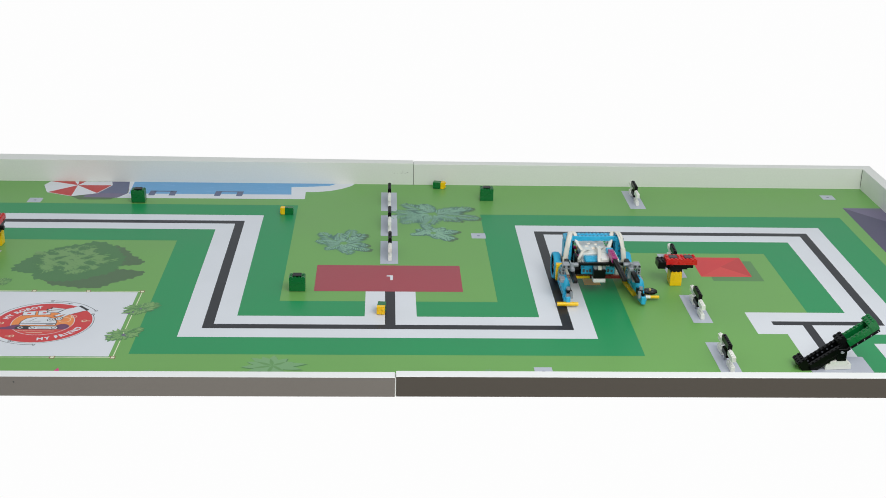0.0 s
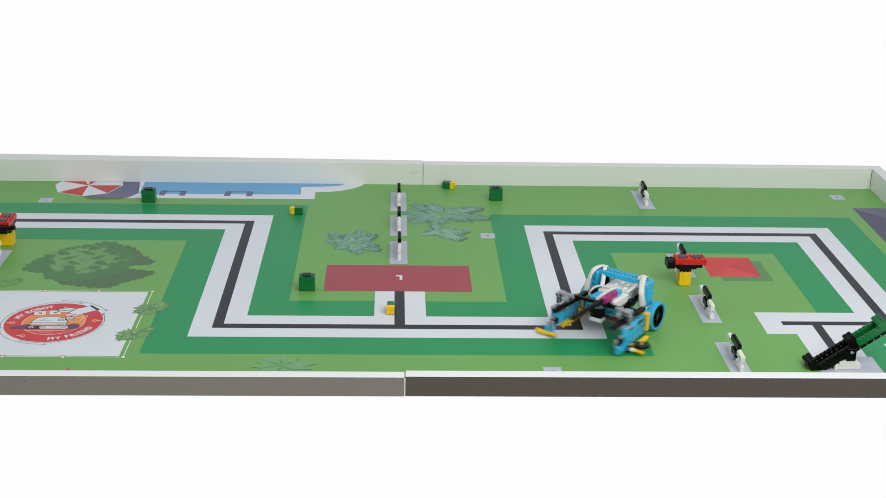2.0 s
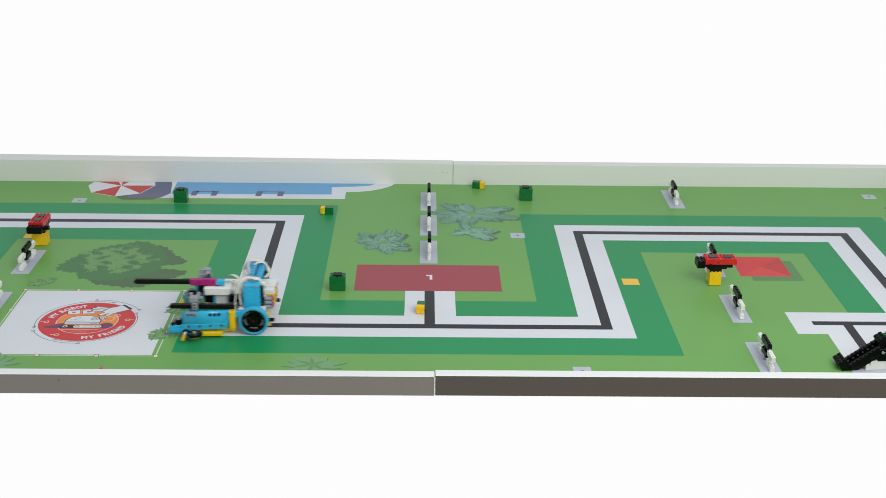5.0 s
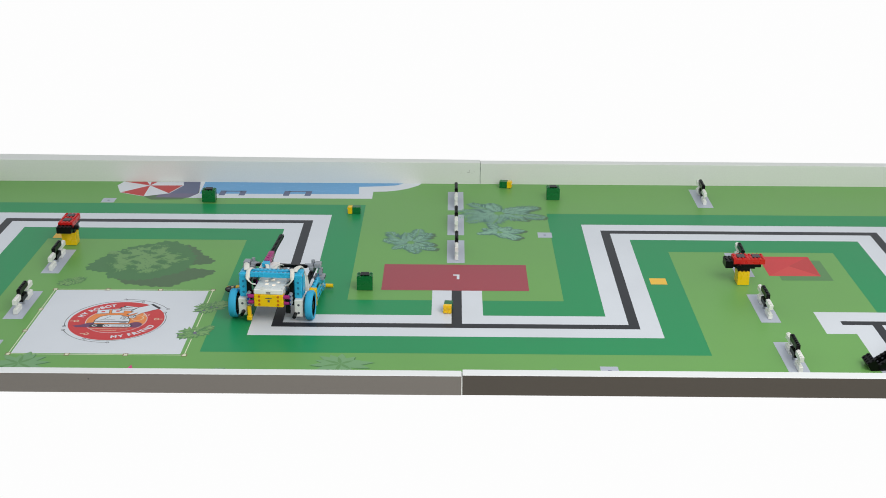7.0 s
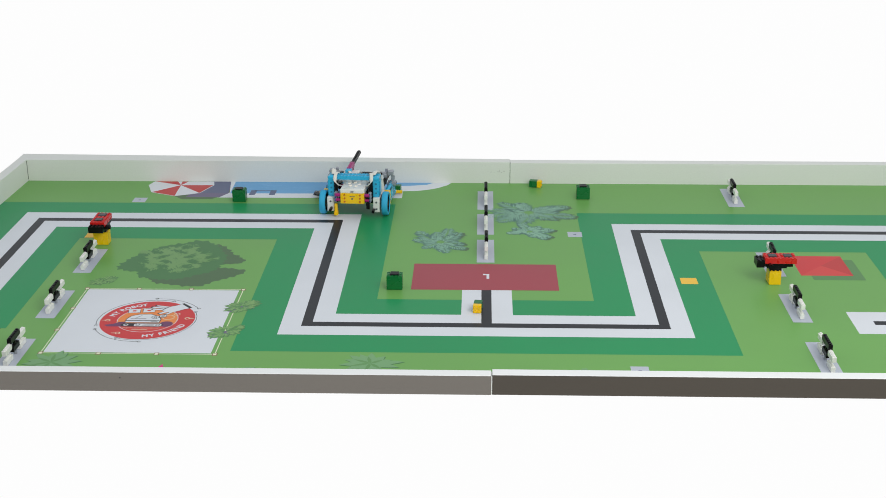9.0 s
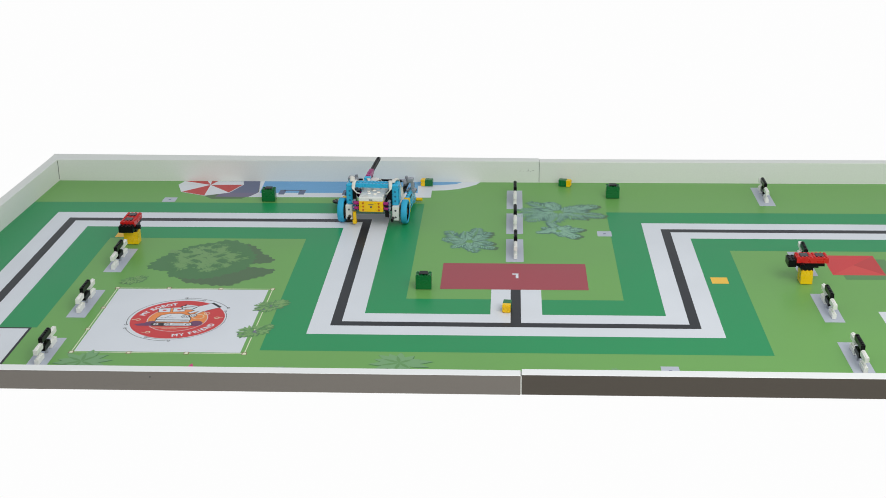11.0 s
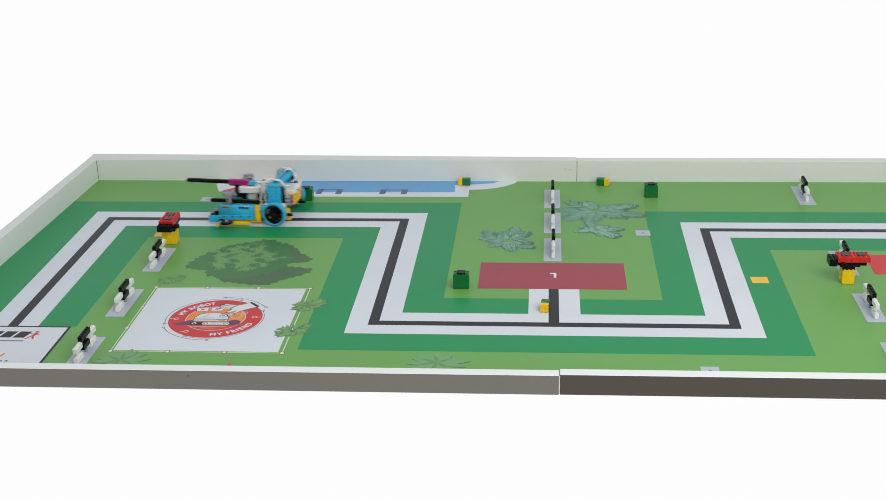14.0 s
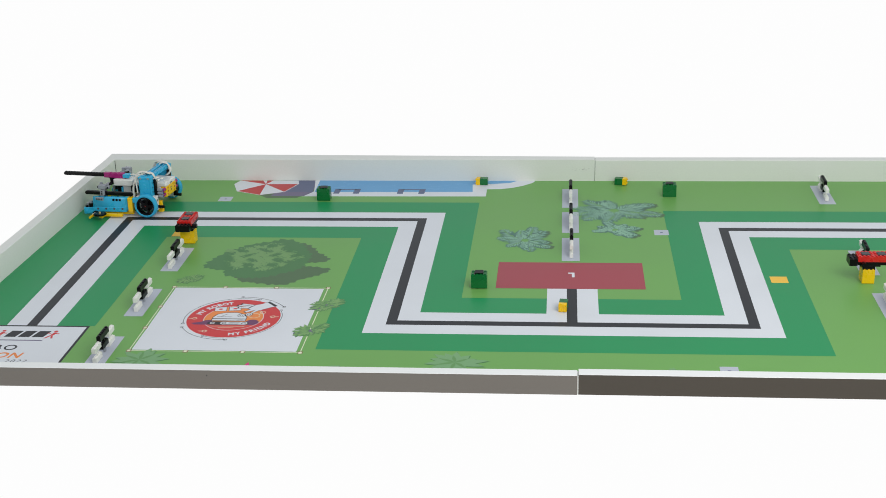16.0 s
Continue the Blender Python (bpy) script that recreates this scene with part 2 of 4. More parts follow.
for i in range(4):
    for j in range(4):
        if i in (0, 3) or j in (0, 3):
            if i == 3 and j in (1, 2):
                continue
            x, y = lx0 + (lx1 - lx0) * i / 3, ly0 + (ly1 - ly0) * j / 3
            flat("eyelet", [rect(x - 0.0046, y - 0.0054, x + 0.0046, y + 0.0054)], BROWN_INK, 5)
            flat("eyelet_centre", [rect(x - 0.0032, y - 0.0038, x + 0.0032, y + 0.0038)], CREAM_INK, 6)


def disc(x, y, r, n=48, a0=0.0, a1=360.0, r0=None):
    pts = [(x + r * math.cos(radians(a0 + (a1 - a0) * i / n)), y + r * math.sin(radians(a0 + (a1 - a0) * i / n))) for i in range(n + (a1 - a0 < 360))]
    if r0 is None:
        return [pts]
    inner = [(x + r0 * math.cos(radians(a0 + (a1 - a0) * i / n)), y + r0 * math.sin(radians(a0 + (a1 - a0) * i / n))) for i in range(n + (a1 - a0 < 360))]
    k = len(pts)
    return [[pts[i], pts[(i + 1) % k], inner[(i + 1) % k], inner[i]] for i in range(k if a1 - a0 >= 360 else k - 1)]


CX, CY = -0.668, -0.300
flat("logo_disc", disc(CX, CY, 0.0905), RED_INK, 5, "red round emblem")
flat("logo_inner", disc(CX, CY, 0.0570), ORANGE_INK, 6, "orange inner disc")
flat("logo_inner_rim", disc(CX, CY, 0.0583, 48, 0, 360, 0.0570), WHITE_INK, 6)
for a0, a1, r in ((33, 93, 0.1045), (71, 197, 0.0970), (207, 274, 0.1010), (245, 385, 0.0940)):
    flat("logo_arc", disc(CX, CY, r, 40, a0, a1, r - 0.0011), BLACK_INK, 5)
    for a in (a0, a1):
        flat("logo_node", disc(CX + r * math.cos(radians(a)), CY + r * math.sin(radians(a)), 0.0034, 12, 0, 360, 0.0022), BLACK_INK, 6)


def slanted(x, y, w, h, k=0.25):
    return [(x, y), (x + w, y), (x + w + k * h, y + h), (x + k * h, y + h)]


def lettering(text, size, material, place, parent, name="lettering", level=8, label="", bold=0.0):
    """Flat built-in-font letters, each placed by place(i, n)."""
    b = bmesh.new()
    for i, ch in enumerate(text):
        if ch == " ":
            continue
        cu = bpy.data.curves.new("letter", "FONT")
        cu.body, cu.size, cu.align_x = ch, size, "CENTER"
        ob = bpy.data.objects.new("letter", cu)
        me = bpy.data.meshes.new_from_object(ob)
        me.transform(Matrix.Translation((0, 0, level * LAYER)) @ place(i, len(text)))
        b.from_mesh(me)
        for k, (dx, dy) in enumerate(((1, 0.4), (-1, -0.4), (0.4, -1), (-0.4, 1)) if bold else ()):
            me.transform(Matrix.Translation((dx * bold, dy * bold, 0.2 * LAYER)))
            b.from_mesh(me)
            me.transform(Matrix.Translation((-dx * bold, -dy * bold, 0)))
        bpy.data.objects.remove(ob)
        bpy.data.meshes.remove(me)
        bpy.data.curves.remove(cu)
    return part(name, b, material, parent, label)


WIDTH = {"M": 1.0, "Y": 0.8, " ": 0.42, "R": 0.82, "O": 0.95, "B": 0.82, "T": 0.75, "F": 0.7, "I": 0.42, "E": 0.72, "N": 0.9, "D": 0.85}


def along(text, i):
    """Middle of the letter i as a share of the whole word's length."""
    w = [WIDTH[ch] for ch in text]
    return (sum(w[:i]) + w[i] / 2) / sum(w)


def top_arc(i, n):
    a = radians(169 - 66 * along("MY ROBOT", i))
    return pose(CX + 0.0690 * math.cos(a), CY + 0.0690 * math.sin(a), 0, 0, 0, math.degrees(a) - 90) @ Matrix.Diagonal((0.92, 1, 1, 1))


def low_arc(i, n):
    a = radians(-86 + 70 * along("MY FRIEND", i))
    return pose(CX + 0.0815 * math.cos(a), CY + 0.0815 * math.sin(a), 0, 0, 0, math.degrees(a) + 90) @ Matrix.Diagonal((0.92, 1, 1, 1))


lettering("MY ROBOT", 0.0165, WHITE_INK, top_arc, game_mat, label="white rounded capitals", bold=0.0007)
lettering("MY FRIEND", 0.0165, WHITE_INK, low_arc, game_mat, label="white rounded capitals", bold=0.0007)
# emblem drawing: a tracked toy vehicle, a pointing glove shape, cloud and cog outlines
flat("emblem_ground", [[(CX + 0.0572 * math.cos(radians(a)), CY + 0.0572 * math.sin(radians(a))) for a in range(212, 329, 6)]], RED_INK_PALE, 6.5)
flat("emblem_cloud", [[(CX - 0.078, CY - 0.026), (CX - 0.060, CY - 0.020), (CX - 0.052, CY - 0.012), (CX - 0.040, CY - 0.010), (CX - 0.034, CY - 0.033), (CX - 0.070, CY - 0.033)]] + disc(CX + 0.040, CY - 0.020, 0.013, 20), PLUM_INK, 7)
flat("emblem_track", disc(CX - 0.038, CY - 0.025, 0.008, 16) + disc(CX + 0.027, CY - 0.025, 0.008, 16) + [rect(CX - 0.038, CY - 0.033, CX + 0.027, CY - 0.017)], BLACK_INK, 8)
flat("emblem_track_plate", disc(CX - 0.014, CY - 0.025, 0.0066, 14) + disc(CX + 0.026, CY - 0.025, 0.0066, 14) + [rect(CX - 0.014, CY - 0.031, CX + 0.026, CY - 0.019)], WHITE_INK, 9)
for k in (-0.013, 0.025):
    flat("emblem_wheel", disc(CX + k, CY - 0.025, 0.0045, 12, 0, 360, 0.0030), BLACK_INK, 12)
flat("emblem_wheel", disc(CX - 0.036, CY - 0.025, 0.0048, 12, 0, 360, 0.0028), WHITE_INK, 12)
flat("emblem_link", [rect(CX - 0.004, CY - 0.023, CX + 0.018, CY - 0.0218), rect(CX - 0.004, CY - 0.0285, CX + 0.018, CY - 0.0273)], BLACK_INK, 12)
flat("emblem_body", [[(CX - 0.042, CY - 0.014), (CX + 0.026, CY - 0.014), (CX + 0.026, CY + 0.004), (CX + 0.018, CY + 0.018), (CX + 0.002, CY + 0.027), (CX - 0.022, CY + 0.026), (CX - 0.036, CY + 0.018), (CX - 0.042, CY + 0.004)]], BLACK_INK, 8)
flat("emblem_body_plate", [[(CX - 0.0405, CY - 0.0126), (CX + 0.0246, CY - 0.0126), (CX + 0.0246, CY + 0.003), (CX + 0.017, CY + 0.0166), (CX + 0.0015, CY + 0.0256), (CX - 0.0215, CY + 0.0246), (CX - 0.0348, CY + 0.017), (CX - 0.0405, CY + 0.003)]], WHITE_INK, 9)
flat("emblem_body_line", [rect(CX - 0.0405, CY - 0.006, CX + 0.024, CY - 0.0032), rect(CX - 0.034, CY + 0.0045, CX - 0.004, CY + 0.0057), slanted(CX - 0.026, CY + 0.006, 0.0012, 0.014, 0.7), rect(CX + 0.008, CY - 0.0105, CX + 0.021, CY - 0.0085)], BLACK_INK, 10)
for x, y in ((0.0125, 0.0125), (0.026, 0.018)):
    flat("emblem_eye", disc(CX + x, CY + y, 0.0078, 16), BLACK_INK, 10)
    flat("emblem_eye_plate", disc(CX + x, CY + y, 0.0064, 16), WHITE_INK, 11)
    flat("emblem_eye_ring", disc(CX + x, CY + y, 0.0036, 12, 0, 360, 0.0022), BLACK_INK, 12)
for x, y, r in ((0.038, 0.012, 0.0115), (0.0516, 0.0275, 0.006)):
    flat("emblem_cog", disc(CX + x, CY + y, r, 18, 0, 360, r - 0.0013), CREAM_INK, 7)
for x, y, w in ((-0.046, 0.031, 0.024), (-0.018, 0.034, 0.024)):
    flat("emblem_card", [[(CX + x, CY + y), (CX + x + w, CY + y + 0.003), (CX + x + w - 0.003, CY + y + 0.023), (CX + x - 0.003, CY + y + 0.019)]], BLACK_INK, 8)
    flat("emblem_card_plate", [[(CX + x + 0.001, CY + y + 0.001), (CX + x + w - 0.001, CY + y + 0.0038), (CX + x + w - 0.0038, CY + y + 0.0218), (CX + x - 0.0018, CY + y + 0.0178)]], WHITE_INK, 9)
    flat("emblem_card_mark", [rect(CX + x + 0.007, CY + y + 0.008, CX + x + 0.014, CY + y + 0.014)], RED_INK, 10)
glove = [(0.018, 0.046), (0.036, 0.036), (0.044, 0.040), (0.060, 0.052), (0.070, 0.058), (0.051, 0.078), (0.042, 0.070), (0.030, 0.064)]
FINGERS = [[(0.030, 0.064), (0.026, 0.060), (0.000, 0.066), (0.002, 0.071)], [(0.026, 0.060), (0.021, 0.054), (-0.006, 0.058), (-0.004, 0.064)], [(0.021, 0.054), (0.018, 0.047), (-0.003, 0.047), (-0.002, 0.053)],
           [(0.026, 0.044), (0.032, 0.038), (0.018, 0.027), (0.013, 0.031)], [(0.036, 0.040), (0.041, 0.037), (0.032, 0.025), (0.027, 0.027)]]
grown = lambda poly, k: [(CX + (x - sum(p[0] for p in poly) / len(poly)) * k + sum(p[0] for p in poly) / len(poly), CY + (y - sum(p[1] for p in poly) / len(poly)) * k * 1.05 + sum(p[1] for p in poly) / len(poly)) for x, y in poly]
flat("emblem_glove_edge", [grown(q, 1.16) for q in FINGERS] + [grown(glove, 1.06)], BLACK_INK, 9)
flat("emblem_glove", [grown(q, 0.90) for q in FINGERS] + [grown(glove, 0.99)], WHITE_INK, 10)
flat("emblem_cuff", [[(CX + 0.050, CY + 0.0785), (CX + 0.069, CY + 0.0570), (CX + 0.074, CY + 0.0610), (CX + 0.054, CY + 0.0820)]], BLACK_INK, 11)
for x, y, k in ((-0.076, -0.004, -1), (-0.042, -0.063, -1), (0.075, 0.008, 1)):
    flat("emblem_node", disc(CX + x, CY + y, 0.005, 12, 0, 360, 0.0034) + [rect(CX + x + min(k * 0.005, k * 0.012), CY + y - 0.0008, CX + x + max(k * 0.005, k * 0.012), CY + y + 0.0008)], CREAM_INK, 7)
flat("emblem_line", [rect(CX - 0.040, CY - 0.040, CX + 0.030, CY - 0.0388), rect(CX - 0.020, CY - 0.047, CX + 0.010, CY - 0.0458)], CREAM_INK, 8)

# start field
flat("start_edge", [rect(XL - SPLAY * 0.78, YF, -0.9375, -0.3464)], BLACK_INK, 6, "black edge of the start field")
flat("start_field", [rect(XL - SPLAY * 0.78, YF, -0.9425, -0.3514)], WHITE_INK, 7, "white start field")


sx, sy = -1.0878, -0.0132
for i in range(3):
    flat("start_logo", [slanted(sx + i * 0.027, sy - 0.387, 0.0225, 0.028)], BLACK_INK, 9, "heavy slanted black logo shape")
for x in (-0.9988, -1.1008):
    flat("start_logo_figure", disc(x + 0.004, sy - 0.360, 0.0038, 12) + [slanted(x - 0.002, sy - 0.378, 0.007, 0.013, 0.3), slanted(x - 0.010, sy - 0.392, 0.004, 0.0135, 0.6), slanted(x + 0.004, sy - 0.392, 0.004, 0.0135, -0.3), slanted(x + 0.006, sy - 0.372, 0.007, 0.003, 0.3), slanted(x - 0.010, sy - 0.370, 0.007, 0.003, 0.3)], RED_INK, 9, "small red running figure shape")
flat("start_caption", [rect(-1.1088, sy - 0.4035, -1.0068, sy - 0.3995)], PURPLE_INK, 9)
LEAN = Matrix(((1, 0.22, 0, 0), (0, 1, 0, 0), (0, 0, 1, 0), (0, 0, 0, 1)))
lettering("BO", 0.032, BLACK_INK, lambda i, n: pose(-1.0808 + i * 0.0255, sy - 0.4450, 0), game_mat, name="start_word", level=9, label="black capital letters", bold=0.0003)
lettering("ON", 0.031, ORANGE_INK, lambda i, n: pose(-1.0608 + i * 0.0262, sy - 0.4780, 0) @ LEAN, game_mat, name="start_word_orange", level=9, label="orange slanted capital letters", bold=0.0008)
lettering("ON 2022", 0.0170, BLACK_INK, lambda i, n: pose(-1.0728 + i * 0.0108, sy - 0.4975, 0) @ LEAN, game_mat, name="start_year", level=9, label="grey-black year lettering")


# printed plants
def leaf(x, y, a, length, width, tooth=0):
    """A leaf outline from its base towards the angle a."""
    c, s = math.cos(a), math.sin(a)
    side = []
    n = 4
    for i in range(1, n):
        t = i / n
        side.append((t, math.sin(math.pi * t ** 0.8) * 0.5))
    pts = [(0, 0)] + side + [(1, 0)] + [(t, -w) for t, w in side[::-1]]
    return [(x + c * t * length - s * w * width, y + s * t * length + c * w * width) for t, w in pts]


def fern(name, x, y, rx, ry, rng, fronds=9):
    """Feathered fronds: slim dark and pale leaflets in herringbone rows on curved midribs."""
    dark, pale, deep = [], [], []
    for k in range(fronds):
        a = 6.28318 * k / fronds + rng.uniform(-0.30, 0.30)
        size = rng.uniform(0.72, 1.12)
        bend = rng.uniform(-0.5, 0.5)
        n = max(6, round(13 * size))
        reach = lambda t: (x + rx * size * t * math.cos(a + bend * t), y + ry * size * t * math.sin(a + bend * t))
        for i in range(1, n):
            t = (i + 0.4) / n
            bx, by = reach(t)
            ex, ey = reach(t + 0.05)
            q = math.atan2(ey - by, ex - bx)
            w = rng.uniform(0.8, 1.2) * (rx + ry) * 0.5 * size * (0.08 + 0.27 * math.sin(math.pi * min(1, t * 0.72 + 0.26)))
            for s in (-1, 1):
                b = q + s * rng.uniform(0.75, 0.95)
                deep.append(leaf(bx, by, b, w * 1.05, 0.0062))
                if rng.random() < 0.88:
                    pale.append(leaf(bx + 0.0004, by + 0.0014, b, w * rng.uniform(0.7, 0.95), 0.0030))
                if math.cos(a) > 0.35 and math.sin(a) < 0.75 and t > 0.45:
                    dark.append(leaf(bx + 0.007, by - 0.003, b, w, 0.0075))
    flat(name + "_shadow", dark, SHADE_INK, 2, "printed shadow of the fern")
    flat(name + "_deep", deep, FERN_DARK, 5, "printed dark fern fronds")
    flat(name, pale, FERN_PALE, 8, "printed pale blue-green fern fronds")


rng = random.Random(4)
fern("fern", -0.118, 0.142, 0.070, 0.082, rng, 10)
fern("fern", 0.084, 0.347, 0.104, 0.084, rng, 13)
fern("fern", 0.082, 0.214, 0.060, 0.050, rng, 10)


def lobes(pts, rng, scallop=0.006):
    """A closed outline through pts, its edge broken into small pointed leaf lobes."""
    out = []
    n = len(pts)
    for i in range(n):
        (x0, y0), (x1, y1) = pts[i], pts[(i + 1) % n]
        d = math.hypot(x1 - x0, y1 - y0)
        m = max(2, round(d / 0.008))
        nx, ny = (y1 - y0) / d, -(x1 - x0) / d
        for k in range(m):
            t = k / m
            h = rng.uniform(0.3, 1.0) * scallop if k % 2 else -0.3 * scallop
            out.append((x0 + (x1 - x0) * t + nx * h, y0 + (y1 - y0) * t + ny * h))
    return out


rng = random.Random(9)
flat("tree_shadow", [lobes([(-0.728, -0.070), (-0.700, -0.110), (-0.645, -0.125), (-0.604, -0.130), (-0.575, -0.100), (-0.530, -0.062), (-0.520, -0.040), (-0.545, -0.028), (-0.600, -0.020), (-0.660, -0.030)], rng),
                     lobes([(-0.600, -0.005), (-0.545, 0.000), (-0.530, 0.018), (-0.548, 0.040), (-0.565, 0.060), (-0.585, 0.095), (-0.610, 0.120), (-0.640, 0.060)], rng)], SHADE_INK, 2, "printed shadow of the tree crown")
flat("tree_crown", [lobes([(-0.797, -0.030), (-0.772, -0.046), (-0.748, -0.052), (-0.742, -0.078), (-0.700, -0.092), (-0.655, -0.088), (-0.620, -0.066), (-0.588, -0.040), (-0.578, 0.005), (-0.576, 0.042), (-0.592, 0.074), (-0.606, 0.104), (-0.630, 0.132), (-0.655, 0.142), (-0.690, 0.122), (-0.730, 0.104), (-0.752, 0.072), (-0.778, 0.040), (-0.792, 0.004)], rng, 0.008)], LEAF_DARK, 4, "printed dark green tree crown")
mid, pale, deep = [], [], []
TX, TY = -0.684, 0.030
for k in range(3600):
    a = rng.uniform(0, 6.283)
    edge = 0.80 + 0.13 * math.sin(5 * a + 1) + 0.09 * math.sin(9 * a + 2) + 0.05 * math.sin(17 * a)
    q = edge * rng.uniform(0.0, 1) ** 0.6
    px_, py_ = TX + 0.088 * q * math.cos(a), TY + 0.086 * q * math.sin(a)
    b = a + rng.uniform(-0.8, 0.8)
    size = rng.uniform(0.006, 0.0135)
    tone = math.sin(px_ * 130 + 1.5 * math.sin(py_ * 90)) * math.sin(py_ * 120) + 0.55 - 0.7 * q + rng.uniform(-0.5, 0.5)
    (pale if tone > 0.12 else mid if tone > -0.42 else deep).append(leaf(px_, py_, b, size, size * rng.uniform(0.24, 0.34)))
flat("tree_leaves", mid, TREE_MID, 6, "printed mid-green leaves")
flat("tree_highlights", pale, TREE_PALE, 8, "printed pale green leaves")
flat("tree_gaps", deep, LEAF_DARK, 10, "printed dark gaps between leaves")


def shrub(x, y, r, rng, material, under, spikes=16):
    low, high, top = [], [], []
    for k in range(spikes):
        a = 6.28318 * k / spikes + rng.uniform(-0.2, 0.2)
        q = r * rng.uniform(0.7, 1.1)
        low.append(leaf(x + 0.0015, y - 0.003, a, q, r * 0.30))
        high.append(leaf(x, y, a, q * 0.97, r * 0.33))
        if k % 2:
            top.append(leaf(x, y, a + 0.2, q * 0.66, r * 0.13))
    flat("shrub_shadow", low, under, 5)
    flat("shrub_leaves", high, material, 6, "printed green shrub leaves")
    flat("shrub_highlights", top, LEAF_PALE if material is LEAF_MID else LEAF_MID, 7)


GREY_LEAF = vinyl("vinyl_grey_leaf", (120, 166, 116))
for x, y, r in ((-0.4975, -0.228, 0.033), (-0.5087, -0.350, 0.033), (-0.807, -0.100, 0.026)):
    flat("shrub_shade", [lobes([(x - 0.95 * r, y - 0.6 * r), (x - 0.5 * r, y - 0.95 * r), (x, y - 0.55 * r), (x + 0.8 * r, y - 0.35 * r), (x + 0.2 * r, y), (x - 0.6 * r, y - 0.2 * r)], rng, 0.004)], PURPLE_INK if r > 0.03 else SHADE_INK, 4.5, "printed shadow of the shrub")
    sprigs, tips, gaps = [], [], []
    for k in range(150):
        a, q = rng.uniform(0, 6.283), rng.uniform(0.0, 1.0) ** 0.6
        u, v = q * math.cos(a) * 0.78, q * math.sin(a) * 0.66
        bx, by = x + r * (u + 0.25 * v), y + r * (v + 0.28 * u)
        b = a + rng.uniform(-0.7, 0.7)
        w = rng.uniform(0.24, 0.44) * r
        gaps.append(leaf(bx + 0.0010, by - 0.0018, b, w * 1.02, w * 0.40))
        (tips if rng.random() < 0.45 else sprigs).append(leaf(bx, by, b, w, w * 0.30))
    flat("shrub_gaps", gaps, LEAF_DARK, 5, "printed dark gaps between shrub leaves")
    flat("shrub_leaves", sprigs, LEAF_MID, 6, "printed green shrub leaves")
    flat("shrub_highlights", tips, LEAF_PALE, 7)
for x, y, r in ((-0.797, -0.492, 0.052), (-0.224, -0.484, 0.056), (-0.436, -0.517, 0.022), (0.160, -0.512, 0.020)):
    shrub(x, y, r, rng, GREY_LEAF, LEAF_DARK, 13)
flat("pink_mark", [[(-0.603, -0.516), (-0.588, -0.516), (-0.595, -0.495)]], PINK_INK, 4, "small printed pink triangle")

# pool, parasol and loungers
flat("pool_terrace", [[(-0.752, 0.4475), (-0.668, 0.4455), (-0.2214, 0.4487), (-0.2220, 0.5035), (-0.190, 0.506), (-0.160, 0.516), (-0.135, 0.532), (-0.112, 0.555), (-0.104, YB), (-0.72, YB)]], WHITE_INK, 2, "white pool terrace")
flat("pool_water", [[(-0.648, 0.4790), (-0.2559, 0.4834), (-0.2595, 0.5420), (-0.205, 0.5480), (-0.165, 0.5565), (-0.150, YB), (-0.650, YB)]], POOL_BLUE, 3, "printed blue pool water")
rng = random.Random(21)
waves = []
for k in range(26):
    x, y = rng.uniform(-0.63, -0.30), rng.uniform(0.490, 0.560)
    pts = [(x + i * 0.006, y + 0.004 * math.sin(i * 0.9 + k)) for i in range(6)]
    waves.append(pts + [(a, b + 0.0012) for a, b in pts[::-1]])
flat("pool_ripples", waves, POOL_LINE, 4, "paler ripple lines")
flat("parasol_shadow", [[(-0.781, 0.454), (-0.757, 0.430), (-0.684, 0.433), (-0.650, 0.484), (-0.662, YB), (-0.74, YB)]], SHADE_INK, 4, "printed shadow of the parasol on the lawn")
flat("parasol_shadow", [[(-0.752, 0.4475), (-0.670, 0.4462), (-0.652, 0.479), (-0.655, 0.520), (-0.662, YB), (-0.72, YB)]], PURPLE_INK, 4.92, "printed violet parasol shadow on the terrace")
flat("parasol_shadow", [[(-0.743, 0.479), (-0.653, 0.479), (-0.662, YB), (-0.72, YB)]], SLATE_INK, 5, "printed slate parasol shadow on the water")
hub = (-0.783, 0.541)
fan = [(-0.865, 0.541), (-0.845, 0.483), (-0.781, 0.454), (-0.723, 0.479), (-0.699, 0.543), (-0.705, 0.5715), (-0.770, 0.5715), (-0.786, 0.5715), (-0.797, 0.5715), (-0.855, 0.5715)]
for i in range(len(fan)):
    a, b = fan[i], fan[(i + 1) % len(fan)]
    red = i in (1, 3, 6, 8)
    flat("parasol_panel", [[hub, a, b]], RED_INK_DARK if red else WHITE_INK, 6, "red parasol panel" if red else "white parasol panel")
    dx, dy = b[0] - a[0], b[1] - a[1]
    k = 0.0022 / math.hypot(dx, dy)
    if b[1] < 0.57:
        flat("parasol_hem", [[a, b, (b[0] - dy * k, b[1] + dx * k), (a[0] - dy * k, a[1] + dx * k)]], WHITE_INK, 7)
for x in (-0.592, -0.543, -0.434, -0.381):
    flat("lounger", [[(x - 0.008, 0.467), (x + 0.007, 0.467), (x + 0.008, 0.504), (x - 0.007, 0.504)]], SLATE_INK, 6, "printed slate lounger square")
for x in (-0.5675, -0.4075):
    flat("lounger_bar", [rect(x - 0.022, 0.497, x + 0.022, 0.503)], SLATE_INK, 6)

